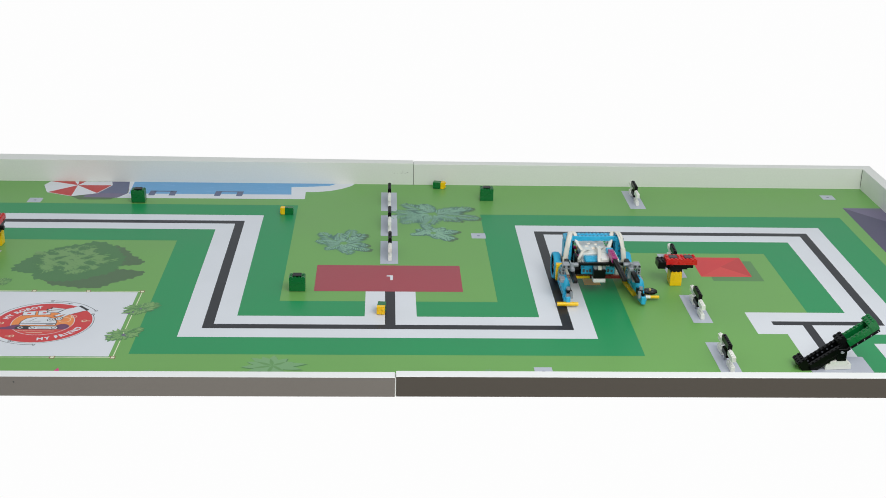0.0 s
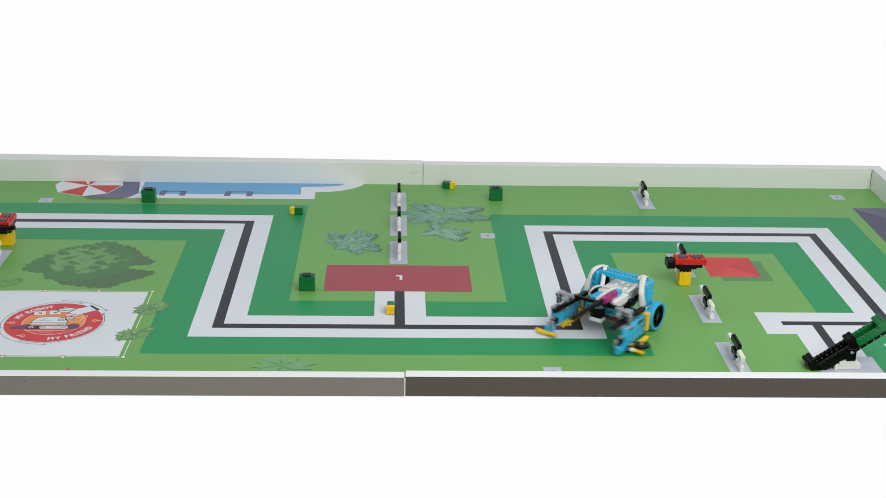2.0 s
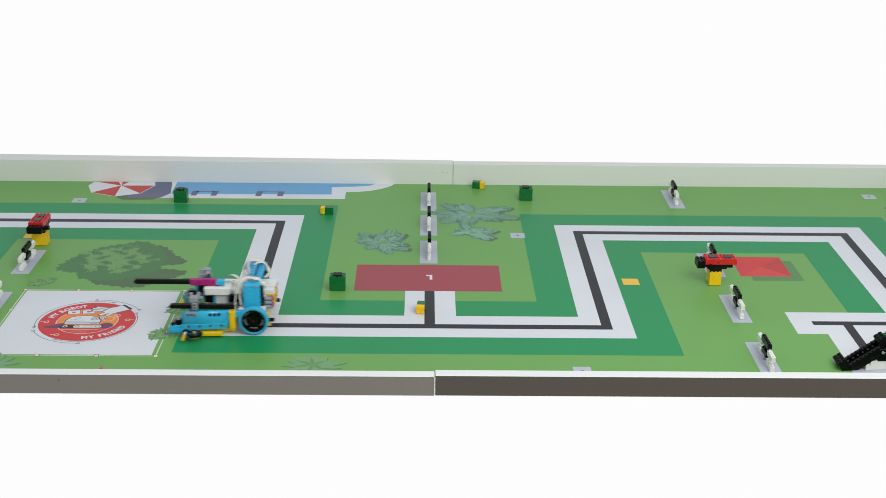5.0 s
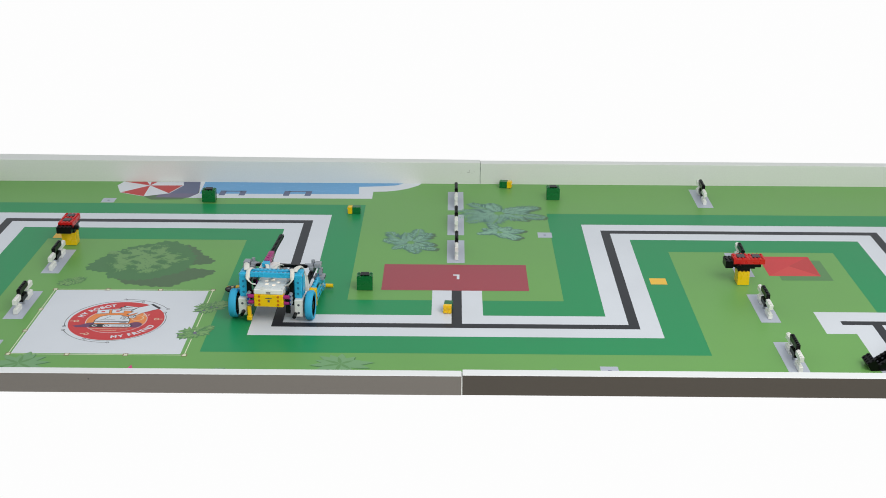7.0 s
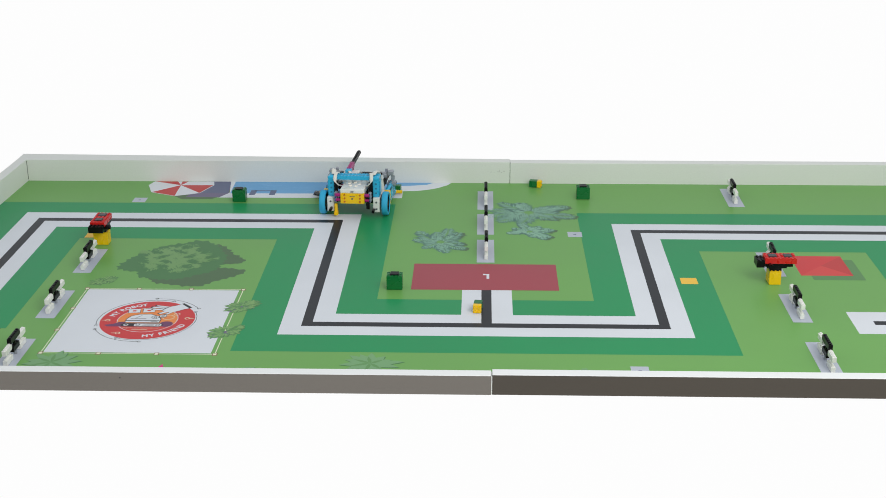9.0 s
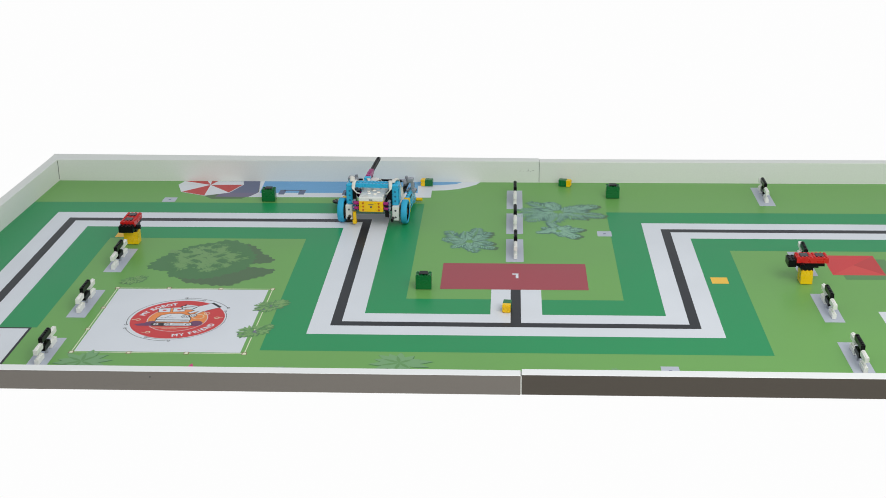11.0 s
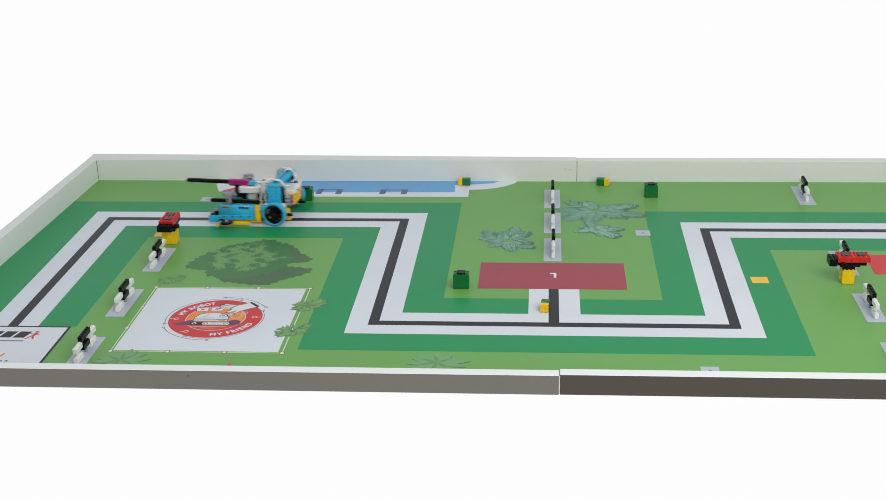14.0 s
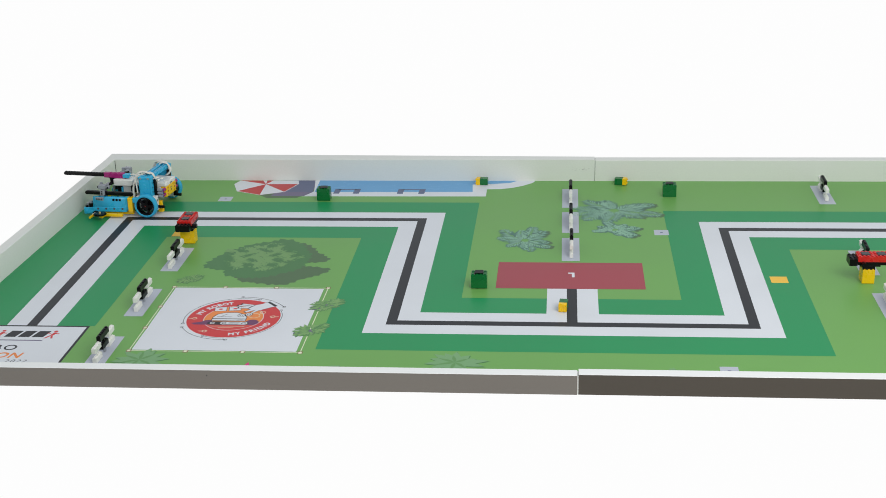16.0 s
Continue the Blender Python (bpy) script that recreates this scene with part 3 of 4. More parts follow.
# cloth square, corner shade, tags and colour papers
flat("cloth_shadow", [rect(0.658, -0.067, 0.765, 0.0495)], SHADOW_INK, 4, "printed shadow of the red cloth")
flat("cloth", [rect(0.637, -0.0425, 0.745, 0.071)], RED_INK, 5, "printed red square cloth")
flat("cloth_fold", [[(0.691, 0.0145), (0.745, 0.071), (0.745, -0.0425)]], RED_INK_DARK, 6, "darker fold of the red cloth")
flat("cloth_fold", [[(0.691, 0.0145), (0.637, -0.0425), (0.745, -0.0425)]], RED_INK_PALE, 6, "paler fold of the red cloth")
flat("corner_shade", [[(1.087, 0.4186), (XR, 0.4186), (XR, 0.008), (1.0855, 0.008)]], PURPLE_INK, 4, "printed grey-violet patch")
flat("corner_shade_fold", [[(1.087, 0.4186), (XR, 0.294), (XR, 0.008), (1.0855, 0.008)]], DUSK_INK, 5)
for x, y in ((-0.8585, 0.4229), (0.1833, 0.1979), (0.254, -0.5037), (1.0759, 0.5005)):
    flat("tag", [rect(x - 0.016, y - 0.017, x + 0.016, y + 0.017)], PAD_GREY, 5, "small pale square tag")
    flat("tag_mark", [rect(x - 0.003, y - 0.0025, x + 0.003, y + 0.0025)], SLATE_INK, 6)
for x, y in ((0.4001, -0.0778), (-0.9026, 0.1722)):
    flat("colour_paper", [rect(x - 0.017, y - 0.017, x + 0.017, y + 0.017)], YELLOW_INK, 5, "small yellow square")
PADS = [(-0.018, 0.4360), (-0.018, 0.2630), (-0.018, 0.0885), (0.582, 0.4680), (0.5867, 0.0209), (0.5875, -0.2153), (0.5894, -0.4466), (-0.8650, 0.0114), (-0.8690, -0.2270), (-0.8740, -0.4630)]
for x, y in PADS:
    flat("hurdle_field", [rect(x - 0.019, y - 0.0705, x + 0.019, y + 0.0705)], PAD_GREY, 8, "pale grey field under a hurdle")
flat("ramp_field", [rect(0.735, -0.5050, 0.847, -0.437)], PAD_GREY, 8, "pale grey field under the seesaw")
flat("edge_field", [rect(0.889, -0.4836, 0.99, -0.379)], WHITE_INK, 8, "white field at the mat edge")


# base board and rails of the table, the long rails in two lengths with a tight joint
base = part("table_top", splayed(box(XL, XR, YF, YB, GROUND + 0.0002, -0.0016, 0)), MELAMINE)
tagged(base, "white melamine base board under the game mat", "board", kind="structure")


def rail(name, label, pieces):
    ob = thing(name, label, "rail", pose(0, 0, 0), kind="structure")
    for nm, bm_, m_ in pieces:
        part(nm, bm_, m_, ob)
    return ob


JB, JF, HB, HF, TH = 0.0435, -0.0082, 0.0550, 0.0305, 0.0210
TB = 0.0270


def tapered(b):
    """Thickens a back board towards its west end."""
    for v in b.verts:
        if v.co.y > YB + 0.01:
            v.co.y += 0.024 * (JB - v.co.x) / (JB - XL)
    return b


rail("wall_north", "white melamine back rail in two lengths with a tight joint", [
    ("board", tapered(box(XL - 0.024, JB - 0.0005, YB, YB + TB, GROUND + 0.0002, HB + 0.0006, 0.0007)), MELAMINE),
    ("board", box(JB + 0.0005, XR + TB, YB, YB + TB, GROUND + 0.0002, HB - 0.0012, 0.0007), MELAMINE),
    ("joint", box(JB - 0.0008, JB + 0.0008, YB + 0.0006, YB + TB - 0.001, GROUND + 0.0002, HB - 0.003, 0), SEAM)])
# right board takes the darker tone, standing in for weaker light there
rail("wall_south", "front rail with laminate face, shade coloured into its right length, and white edge", [
    ("board", box(XL - SPLAY - 0.024, JF - 0.0010, YF - TH, YF, GROUND + 0.0002, HF - 0.0008, 0.0005), LAMINATE),
    ("board", box(JF + 0.0010, XR + TB, YF - TH + 0.001, YF + 0.002, GROUND + 0.0002, HF + 0.0006, 0.0005), LAMINATE_SHADED),
    ("edge_band", box(XL - SPLAY - 0.024, JF - 0.0010, YF - TH - 0.0001, YF + 0.0003, HF - 0.0008, HF, 0.0003), EDGE_BAND),
    ("edge_band", box(JF + 0.0010, XR + TB, YF - TH + 0.0009, YF + 0.0023, HF + 0.0006, HF + 0.0014, 0.0003), EDGE_BAND),
    ("joint", box(JF - 0.0010, JF + 0.0010, YF - TH + 0.002, YF, GROUND + 0.0002, HF - 0.002, 0), MELAMINE)])
for nm, x0, x1 in (("wall_west", XL - 0.024, XL), ("wall_east", XR, XR + TB)):
    rail(nm, "white melamine side rail of the game table", [
        ("board", splayed(box(x0, x1, YF + 0.0026, YB - 0.0004, GROUND + 0.0002, HB + (0.0006 if nm == "wall_west" else -0.0012), 0.0007)), MELAMINE)])
for x, h in ((XL, 0.052), (XR, 0.050)):
    part("corner_joint", box(x - 0.0008, x + 0.0008, YB - 0.0010, YB + 0.0004, 0.004, h, 0), SEAM, bpy.data.objects["wall_north"])
rng = random.Random(3)
for k in range(9):
    x, z = -0.018 + k * 0.0055 + rng.uniform(-0.002, 0.002), 0.030 + rng.uniform(-0.002, 0.002)
    scribble = box(x, x + 0.0006 + 0.0016 * (k % 3), YB - 0.0003, YB + 0.0005, z, z + (0.0007 if k % 3 else 0.006) * (1 if k > 4 else 0.12), 0)
    part("pencil_mark", scribble, PENCIL, bpy.data.objects["wall_north"])
part("stain", cyl(0.0015, 0.0003, pose(-0.645, YF - 0.0208, 0.020, 90)), SEAM, bpy.data.objects["wall_south"])


# ---- toy models on the mat ----
def build_hurdle(m):
    ob = thing("hurdle", "black and white toy-brick hurdle on a pale grey field", "hurdle", m, "hurdles")
    for y in (-0.039, 0.034):
        part("base_brick", brick(1, 4, pose(0, y, 0)), P_WHITE, ob)
    part("post", cyl(0.003, BRICK, pose(0, 0, 0), 12), P_GREY, ob, "grey round post")
    part("lower_bar", brick(1, 4, pose(0, 0, BRICK)), P_BLACK, ob, "black lower bar")
    part("post", cyl(0.003, BRICK, pose(0, 0, 2 * BRICK), 12), P_BLACK, ob, "black round post")
    for y in (-0.039, 0.036):
        part("upper_brick", brick(1, 4, pose(0, y, 2 * BRICK)), P_WHITE, ob)
    part("top_bar", brick(1, 6, pose(0, 0, 3 * BRICK)), P_BLACK, ob, "black top bar with studs")
    return ob


hurdle = build_hurdle(pose(-0.0170, 0.4364, 0.0008))
HURDLES = [(-0.0170, 0.2604, 0), (-0.0165, 0.0887, 0), (0.583, 0.4733, 0), (0.5887, 0.025, -2), (0.5885, -0.2164, 0), (0.5904, -0.4507, 0), (-0.866, 0.0084, 0), (-0.8690, -0.2222, 0), (-0.8720, -0.458, 0)]
for x, y, a in HURDLES:
    copy_thing(hurdle, pose(x, y, 0.0008, 0, 0, a))


def build_tower(m):
    """A yellow foot, black bracket and long red bar with black end."""
    ob = thing("brick_tower", "red toy-brick bar on a black bracket and yellow foot", "toy tower", m, "brick towers")
    for k in range(3):
        part("foot_brick", brick(3, 4, pose(0.002, -0.002, k * BRICK), studs=k == 2), P_YELLOW, ob)
    z = 3 * BRICK
    part("bracket", brick(3, 4, pose(0.002, 0, z), 0.0064), P_BLACK, ob, "black bracket")
    part("bracket_plate", brick(5, 4, pose(0.004, 0, z + 0.0064), 0.0032), P_BLACK, ob, "black plate")
    part("crossbeam", brick(7, 4, pose(0.008, 0, z + 0.0096), 0.0064, False), P_BLACK, ob, "black plate")
    part("red_bar", brick(8, 4, pose(0.0115, 0, z + 0.0160), 0.0110), P_RED, ob, "red studded bar")
    part("end_block", brick(2, 4, pose(-0.0287, 0, z + 0.0075), 0.0140), P_BLACK, ob, "black end block")
    part("knob", cyl(0.0050, 0.010, pose(-0.010, -0.016, z + 0.0125, 90), 14), P_BLACK, ob, "black round knob")
    for x in (-0.004, 0.027):
        part("tile", box(x - 0.008, x + 0.008, -0.008, 0.008, z + 0.0270, z + 0.0294, 0.0003), P_CHARCOAL, ob, "dark grey tile")
    return ob


tower = build_tower(pose(0.5693, -0.0781, 0.0008))
copy_thing(tower, pose(-0.870, 0.1182, 0.0008, 0, 0, 90))


def build_crate(m):
    ob = thing("green_crate", "green toy-brick block with a dark tile on top", "toy block", m, "green blocks")
    for k in range(3):
        part("brick", brick(4, 3, pose(0, 0, k * BRICK), studs=k == 2), P_GREEN, ob)
    part("tile", box(-0.0085, 0.0085, -0.0085, 0.0085, 3 * BRICK + 0.0012, 3 * BRICK + 0.0034, 0.0003), P_BLACK, ob, "black tile")
    return ob


crate = build_crate(pose(-0.2026, -0.1279, 0.0008))
copy_thing(crate, pose(-0.6134, 0.4217, 0.0008))
copy_thing(crate, pose(0.219, 0.459, 0.0008))


def build_cube(m, turn=0):
    """Two green bricks and a yellow one, lying on their side, studs of the yellow one outward along -x."""
    ob = thing("brick_cube", "small yellow and green toy bricks lying on their side", "toy block", m, "small brick cubes")
    part("brick", brick(2, 2, pose(-0.0048, 0, 0.008, 0, -90), BRICK), P_YELLOW, ob, "yellow brick")
    part("brick", brick(2, 2, pose(0.0048, 0, 0.008, 0, -90), BRICK, False), P_GREEN, ob, "green brick")
    part("brick", brick(2, 2, pose(0.0144, 0, 0.008, 0, -90), BRICK, False), P_GREEN, ob, "green brick")
    return ob


cube = build_cube(pose(-0.0334, -0.2413, 0.0008, 0, 0, 84))
copy_thing(cube, pose(0.1069, 0.546, 0.0008, 0, 0, 168))
pushed_cube = copy_thing(cube, pose(-0.256, 0.339, 0.0008))


def build_seesaw(m):
    ob = thing("seesaw", "tilted black and green toy-brick seesaw on a white base", "toy seesaw", m)
    part("base", brick(6, 4, pose(0.006, 0, 0), 0.0096), P_WHITE, ob, "white studded base")
    part("base_step", brick(4, 4, pose(0.006, 0, BRICK), 0.0064), P_WHITE, ob, "white studded base")
    for y in (-0.013, 0.013):
        part("bearing", box(0.002, 0.019, y - 0.0038, y + 0.0038, 0.0165, 0.040, 0.0008), P_BLACK, ob, "black pivot bracket")
        part("pin", cyl(0.0026, 0.002, pose(0.009, y + (-0.0039 if y < 0 else 0.0019), 0.034, 90), 12), P_GREY, ob, "grey pivot pin")
    tilt = pose(0.004, 0, 0.036, 0, -34, 0)
    t = lambda x, y, z: tilt @ Matrix.Translation((x, y, z))
    part("arm", box(-0.072, 0.080, -0.0158, 0.0158, -0.010, -0.004, 0.0006, tilt), P_BLACK, ob, "black tilted arm")
    for y in (-0.012, 0.012):
        part("side_beam", brick(9, 1, t(-0.026, y, -0.004), 0.0105), P_BLACK, ob, "black studded side beam")
        part("green_beam", brick(6, 1, t(0.044, y, -0.004), 0.0120), P_GREEN, ob, "green studded side beam")
    part("end_block", brick(2, 4, t(-0.066, 0, -0.008), 0.0290), P_BLACK, ob, "black end block")
    part("mid_block", brick(2, 3, t(0.014, 0, -0.004), 0.0210), P_BLACK, ob, "black middle block")
    part("green_end", brick(2, 4, t(0.074, 0, -0.004), 0.0190), P_GREEN, ob, "green end block")
    for k in range(4):
        for s in (-1, 1):
            part("pin", cyl(0.0024, 0.0012, t(-0.052 + k * 0.016, s * 0.0150, 0.001) @ pose(0, 0, 0, s * 90), 10), P_GREY, ob, "grey pin")
    for k in range(6):
        part("pin", cyl(0.0018, 0.0008, t(-0.054 + k * 0.010, 0.0079, 0.0020) @ pose(0, 0, 0, 90), 10), P_DGREY, ob, "grey pin")
    part("floor_plate", brick(6, 1, t(-0.030, 0, -0.004), 0.0032), P_BLACK, ob, "black studded plate between the beams")
    for k in range(6):
        part("pin", cyl(0.0012, 0.0008, t(0.006 + k * 0.014, -0.0162, -0.007) @ pose(0, 0, 0, 90), 8), P_GREY, ob, "small pale pin")
    return ob


build_seesaw(pose(0.7770, -0.4767, 0.0008, 0, 0, 4))


# ---- the robot: +y is ahead, origin under the axle ----
def build_robot():
    ob = thing("toy_robot", "azure and white two-wheeled toy robot with grabber arms", "robot", pose(0.400, -0.054, 0.0008, 0, 0, 181.5))
    wheels = []
    for s in (-1, 1):
        # tyre, turned about x
        b = bmesh.new()
        prof = [(0.0225, -0.007), (0.0265, -0.007), (0.0280, -0.004), (0.0280, 0.004), (0.0265, 0.007), (0.0225, 0.007)]
        n = 40
        rings = [[b.verts.new((h, r * math.cos(6.28318 * i / n), r * math.sin(6.28318 * i / n))) for r, h in prof] for i in range(n)]
        for i in range(n):
            for k in range(len(prof)):
                b.faces.new((rings[i][k], rings[i][(k + 1) % 6], rings[(i + 1) % n][(k + 1) % 6], rings[(i + 1) % n][k]))
        bmesh.ops.recalc_face_normals(b, faces=b.faces)
        w = smooth(part("wheel", b, RUBBER, ob, "azure rubber-tyred wheel", pose(s * 0.0735, 0, 0.028)))
        rim = bmesh.new()
        n = 32
        for r0, r1, h in ((0.0195, 0.0226, 0.0055),):
            rr = [[rim.verts.new((x, r * math.cos(6.28318 * i / n), r * math.sin(6.28318 * i / n))) for r, x in ((r0, -h), (r1, -h), (r1, h), (r0, h))] for i in range(n)]
            for i in range(n):
                for k in range(4):
                    rim.faces.new((rr[i][k], rr[i][(k + 1) % 4], rr[(i + 1) % n][(k + 1) % 4], rr[(i + 1) % n][k]))
        for k in range(5):
            add_box(rim, -0.003, 0.003, -0.0022, 0.0022, 0.005, 0.0205, 0.0004, pose(0, 0, 0, 72 * k))
        add_cyl(rim, 0.0150, 0.0016, pose(-s * 0.0045 - 0.0008, 0, 0, 0, 90), 28)
        add_cyl(rim, 0.008, 0.010, pose(-0.005, 0, 0, 0, 90), 20)
        bmesh.ops.recalc_face_normals(rim, faces=rim.faces)
        part("rim", rim, P_BLACK, w, "black spoked rim")
        part("axle", cyl(0.0018, 0.0112, pose(-0.0056, 0, 0, 0, 90), 8), P_DARKRED, w, "red axle end")
        wheels.append(w)
    P = lambda name, b, m, label="": part(name, b, m, ob, label)
    # brain block
    P("hub_body", box(-0.028, 0.028, -0.034, -0.020, 0.036, 0.061, 0.0012), P_YELLOW, "yellow control-block end")
    P("hub_core", box(-0.0275, 0.0275, -0.0198, 0.046, 0.037, 0.061, 0.0012), P_WHITE, "white control-block body")
    for s in (-1, 1):
        P("hub_port", box(s * 0.0285 - 0.0012, s * 0.0285 + 0.0012, -0.016, 0.002, 0.044, 0.056, 0.0005), P_BLACK, "black side port")
        P("hub_port", box(s * 0.0285 - 0.0012, s * 0.0285 + 0.0012, 0.010, 0.030, 0.044, 0.056, 0.0005), P_BLACK, "black side port")
        P("side_peg", cyl(0.0042, 0.016, pose(s * 0.034, 0.034, 0.052, 0, 0) @ pose(0, 0, 0, -90), 12), P_BLACK, "black peg")
        P("side_peg_collar", cyl(0.0046, 0.006, pose(s * 0.034, 0.026, 0.058) @ pose(0, 0, 0, -90), 12), P_MAGENTA, "magenta collar")
    P("hub_lid", box(-0.0282, 0.0282, -0.0342, 0.0462, 0.0612, 0.0715, 0.0016), P_WHITE, "white control-block lid")
    P("port", box(-0.004, 0.004, -0.0348, -0.0340, 0.064, 0.0662, 0.0002), P_BLACK, "black charging port")
    for x in (-0.018, 0.018):
        for k in range(3):
            P("port", cyl(0.0024, 0.0008, pose(x, -0.0339, 0.041 + k * 0.008, 90), 10), mat_ORANGE, "orange-ringed hole")
    P("print_mark", box(-0.006, 0.006, -0.0344, -0.0340, 0.053, 0.0545, 0), P_DGREY, "dark print mark")
    P("print_mark", box(-0.002, 0.002, -0.0344, -0.0340, 0.046, 0.050, 0), P_DGREY, "dark print mark")
    for x, y in ((-0.012, 0.010), (0.0, 0.016), (0.012, 0.004), (0.006, -0.010), (-0.008, -0.006)):
        P("light", box(x - 0.003, x + 0.003, y - 0.003, y + 0.003, 0.0715, 0.0719, 0), LED, "warm glowing light")
    P("button", cyl(0.006, 0.001, pose(-0.012, -0.028, 0.0713), 16), CABLE, "round white button")
    # motors and towers beside the wheels
    for s in (-1, 1):
        X = lambda a, b: (s * a, s * b) if s > 0 else (s * b, s * a)
        P("drive_motor", box(*X(0.046, 0.062), -0.020, 0.030, 0.012, 0.046, 0.001), P_WHITE, "white drive motor")
        for z in (0.02, 0.036):
            P("pin_hole", cyl(0.0024, 0.0006, pose(s * 0.054, -0.0199, z, 90), 10), P_DGREY)
        P("tower", box(*X(0.045, 0.0600), -0.011, 0.020, 0.046, 0.088, 0.0012), P_AZURE, "azure upright frame")
        P("tower_rib", box(*X(0.0602, 0.0615), -0.007, 0.016, 0.050, 0.084, 0.0006), P_AZURE, "azure rib")
        P("tower_cap", box(*X(0.044, 0.0605), -0.012, 0.021, 0.0865, 0.0945, 0.0022), P_AZURE, "azure cap")
        for y in (-0.005, 0.014):
            P("pin", cyl(0.0025, 0.001, pose(s * 0.0606, y, 0.0905, 0, s * 90), 10), P_GREY, "grey pin")
        # no real holes: flat discs, the shade inside given as darker azure
        for z in (0.056, 0.067, 0.078):
            P("tower_hole", cyl(0.0024, 0.0006, pose(s * 0.0526, 0.0198, z, -90), 10), mat_AZURE_SHADE)
            P("tower_hole", cyl(0.0024, 0.0006, pose(s * 0.0526, -0.0108, z, 90), 10), mat_AZURE_SHADE)
        P("upright", beam(0.052, pose(s * 0.041, -0.012, 0.032, 90)), P_BLACK, "black upright beam")
        P("bush", cyl(0.004, 0.012, pose(s * 0.028, -0.030, 0.056, 0, s * 90), 12), P_MAGENTA, "magenta bush")
        P("bush", cyl(0.0036, 0.010, pose(s * 0.029, -0.030, 0.044, 0, s * 90), 12), P_MAGENTA, "magenta bush")
        for k in range(3):
            P("rear_pin", cyl(0.0038, 0.0125, pose(s * 0.040, -0.018, 0.042 + k * 0.008, 90), 12), P_GREY, "grey rear pin")
            P("rear_pin_end", cyl(0.0022, 0.0014, pose(s * 0.040, -0.0300, 0.042 + k * 0.008, 90), 10), P_BLUE, "blue pin end")
        P("side_beam", beam(0.122, pose(-0.0655 if s < 0 else 0.058, 0.034, 0.0525)), P_BLACK, "long black side beam")
        P("side_link", box(*X(0.036, 0.044), 0.028, 0.050, 0.050, 0.066, 0.002), P_BLACK, "black side link")
        P("front_post", beam(0.030, pose(s * 0.058, 0.108, 0.040, 90), True, 0.0056), P_GREY, "grey upright beam")
        P("front_block", box(*X(0.0640, 0.0775), 0.100, 0.117, 0.0645, 0.0745, 0.0012), P_GREY, "grey corner connector")
        P("front_block_leg", box(*X(0.0720, 0.0800), 0.102, 0.112, 0.0500, 0.0640, 0.0012), P_GREY, "grey connector leg")
        P("front_bracket", box(*X(0.0545, 0.0632), 0.0955, 0.1225, 0.0610, 0.0685, 0.0014), P_GREY, "grey hole bracket")
        P("front_bush", cyl(0.0042, 0.016, pose(s * 0.0455, 0.104, 0.0690, 0, s * 90), 14), P_GREY, "grey axle bush")
        P("front_bush", cyl(0.0036, 0.008, pose(s * 0.0600, 0.116, 0.0685), 14), P_GREY, "grey axle bush")
        for y in (0.0995, 0.1085, 0.1180):
            P("pin_hole", cyl(0.0023, 0.0008, pose(s * 0.0630, y, 0.0648, 0, s * 90), 10), P_CHARCOAL)
        for z in (0.0545, 0.0600):
            P("pin_hole", cyl(0.0021, 0.0008, pose(s * 0.0798, 0.107, z, 0, s * 90), 10), P_CHARCOAL)
            P("pin_hole", cyl(0.0021, 0.0008, pose(s * 0.0760, 0.1118, z, -90), 10), P_CHARCOAL)
        for x in (0.0670, 0.0755):
            P("pin_hole", cyl(0.0024, 0.0008, pose(s * x, 0.1178, 0.0700, -90), 10), P_CHARCOAL)
        P("front_foot", box(*X(0.0625, 0.083), 0.104, 0.124, 0.038, 0.046, 0.001), P_GREY, "grey bracket")
        for y in (0.108, 0.114, 0.120):
            P("pin", cyl(0.0022, 0.001, pose(s * 0.0830, y, 0.042, 0, s * 90), 10), P_DGREY, "dark pin")
        # arms, the one with the gear wheel swung a little outwards
        swing = Matrix.Translation((s * 0.069, 0.034, 0)) @ pose(0, 0, 0, 0, 0, 5.5 if s < 0 else 1.0 * -s) @ Matrix.Translation((-s * 0.069, -0.034, 0))
        A = lambda name, b, m, label="", at=swing: part(name, b, m, ob, label, at)
        arm = cyl(0.0165, 0.086, pose(s * 0.069, 0.131, 0.030, 90), 24)
        bmesh.ops.scale(arm, vec=(0.42, 1, 1.05), space=Matrix.Translation((-s * 0.069, 0, -0.030)), verts=arm.verts)
        a = smooth(A("arm", arm, P_AZURE, "azure half-round arm panel"))
        A("arm_plate", box(*X(0.066, 0.076), 0.050, 0.134, 0.011, 0.023, 0.001), P_AZURE, "azure arm plate")
        for k in range(4):
            A("arm_hole", cyl(0.0026, 0.0006, pose(s * 0.0760, 0.060 + k * 0.020, 0.019, 0, s * 90), 10), P_DGREY)
        for k in range(3):
            A("arm_hole", cyl(0.0030, 0.0008, pose(s * 0.0755, 0.064 + k * 0.008, 0.041, 0, s * 90), 10), P_BLACK)
        A("arm_root", box(*X(0.064, 0.079), 0.034, 0.045, 0.012, 0.047, 0.001), P_YELLOW, "yellow arm joint")
        A("arm_link", box(*X(0.066, 0.076), 0.020, 0.034, 0.034, 0.046, 0.001), P_AZURE, "azure link")
        A("toe", box(*X(0.064, 0.073), 0.130, 0.157, 0.004, 0.020, 0.0012), P_AZURE, "azure toe")
        A("toe_pin", cyl(0.0034, 0.006, pose(s * 0.0685, 0.150, 0.0185), 12), P_GREY if s > 0 else P_BLACK, "upright pin")
        for k in range(5):
            A("arm_hole", cyl(0.0024, 0.0006, pose(s * 0.0690, 0.056 + k * 0.015, 0.0475), 10), mat_AZURE_SHADE)
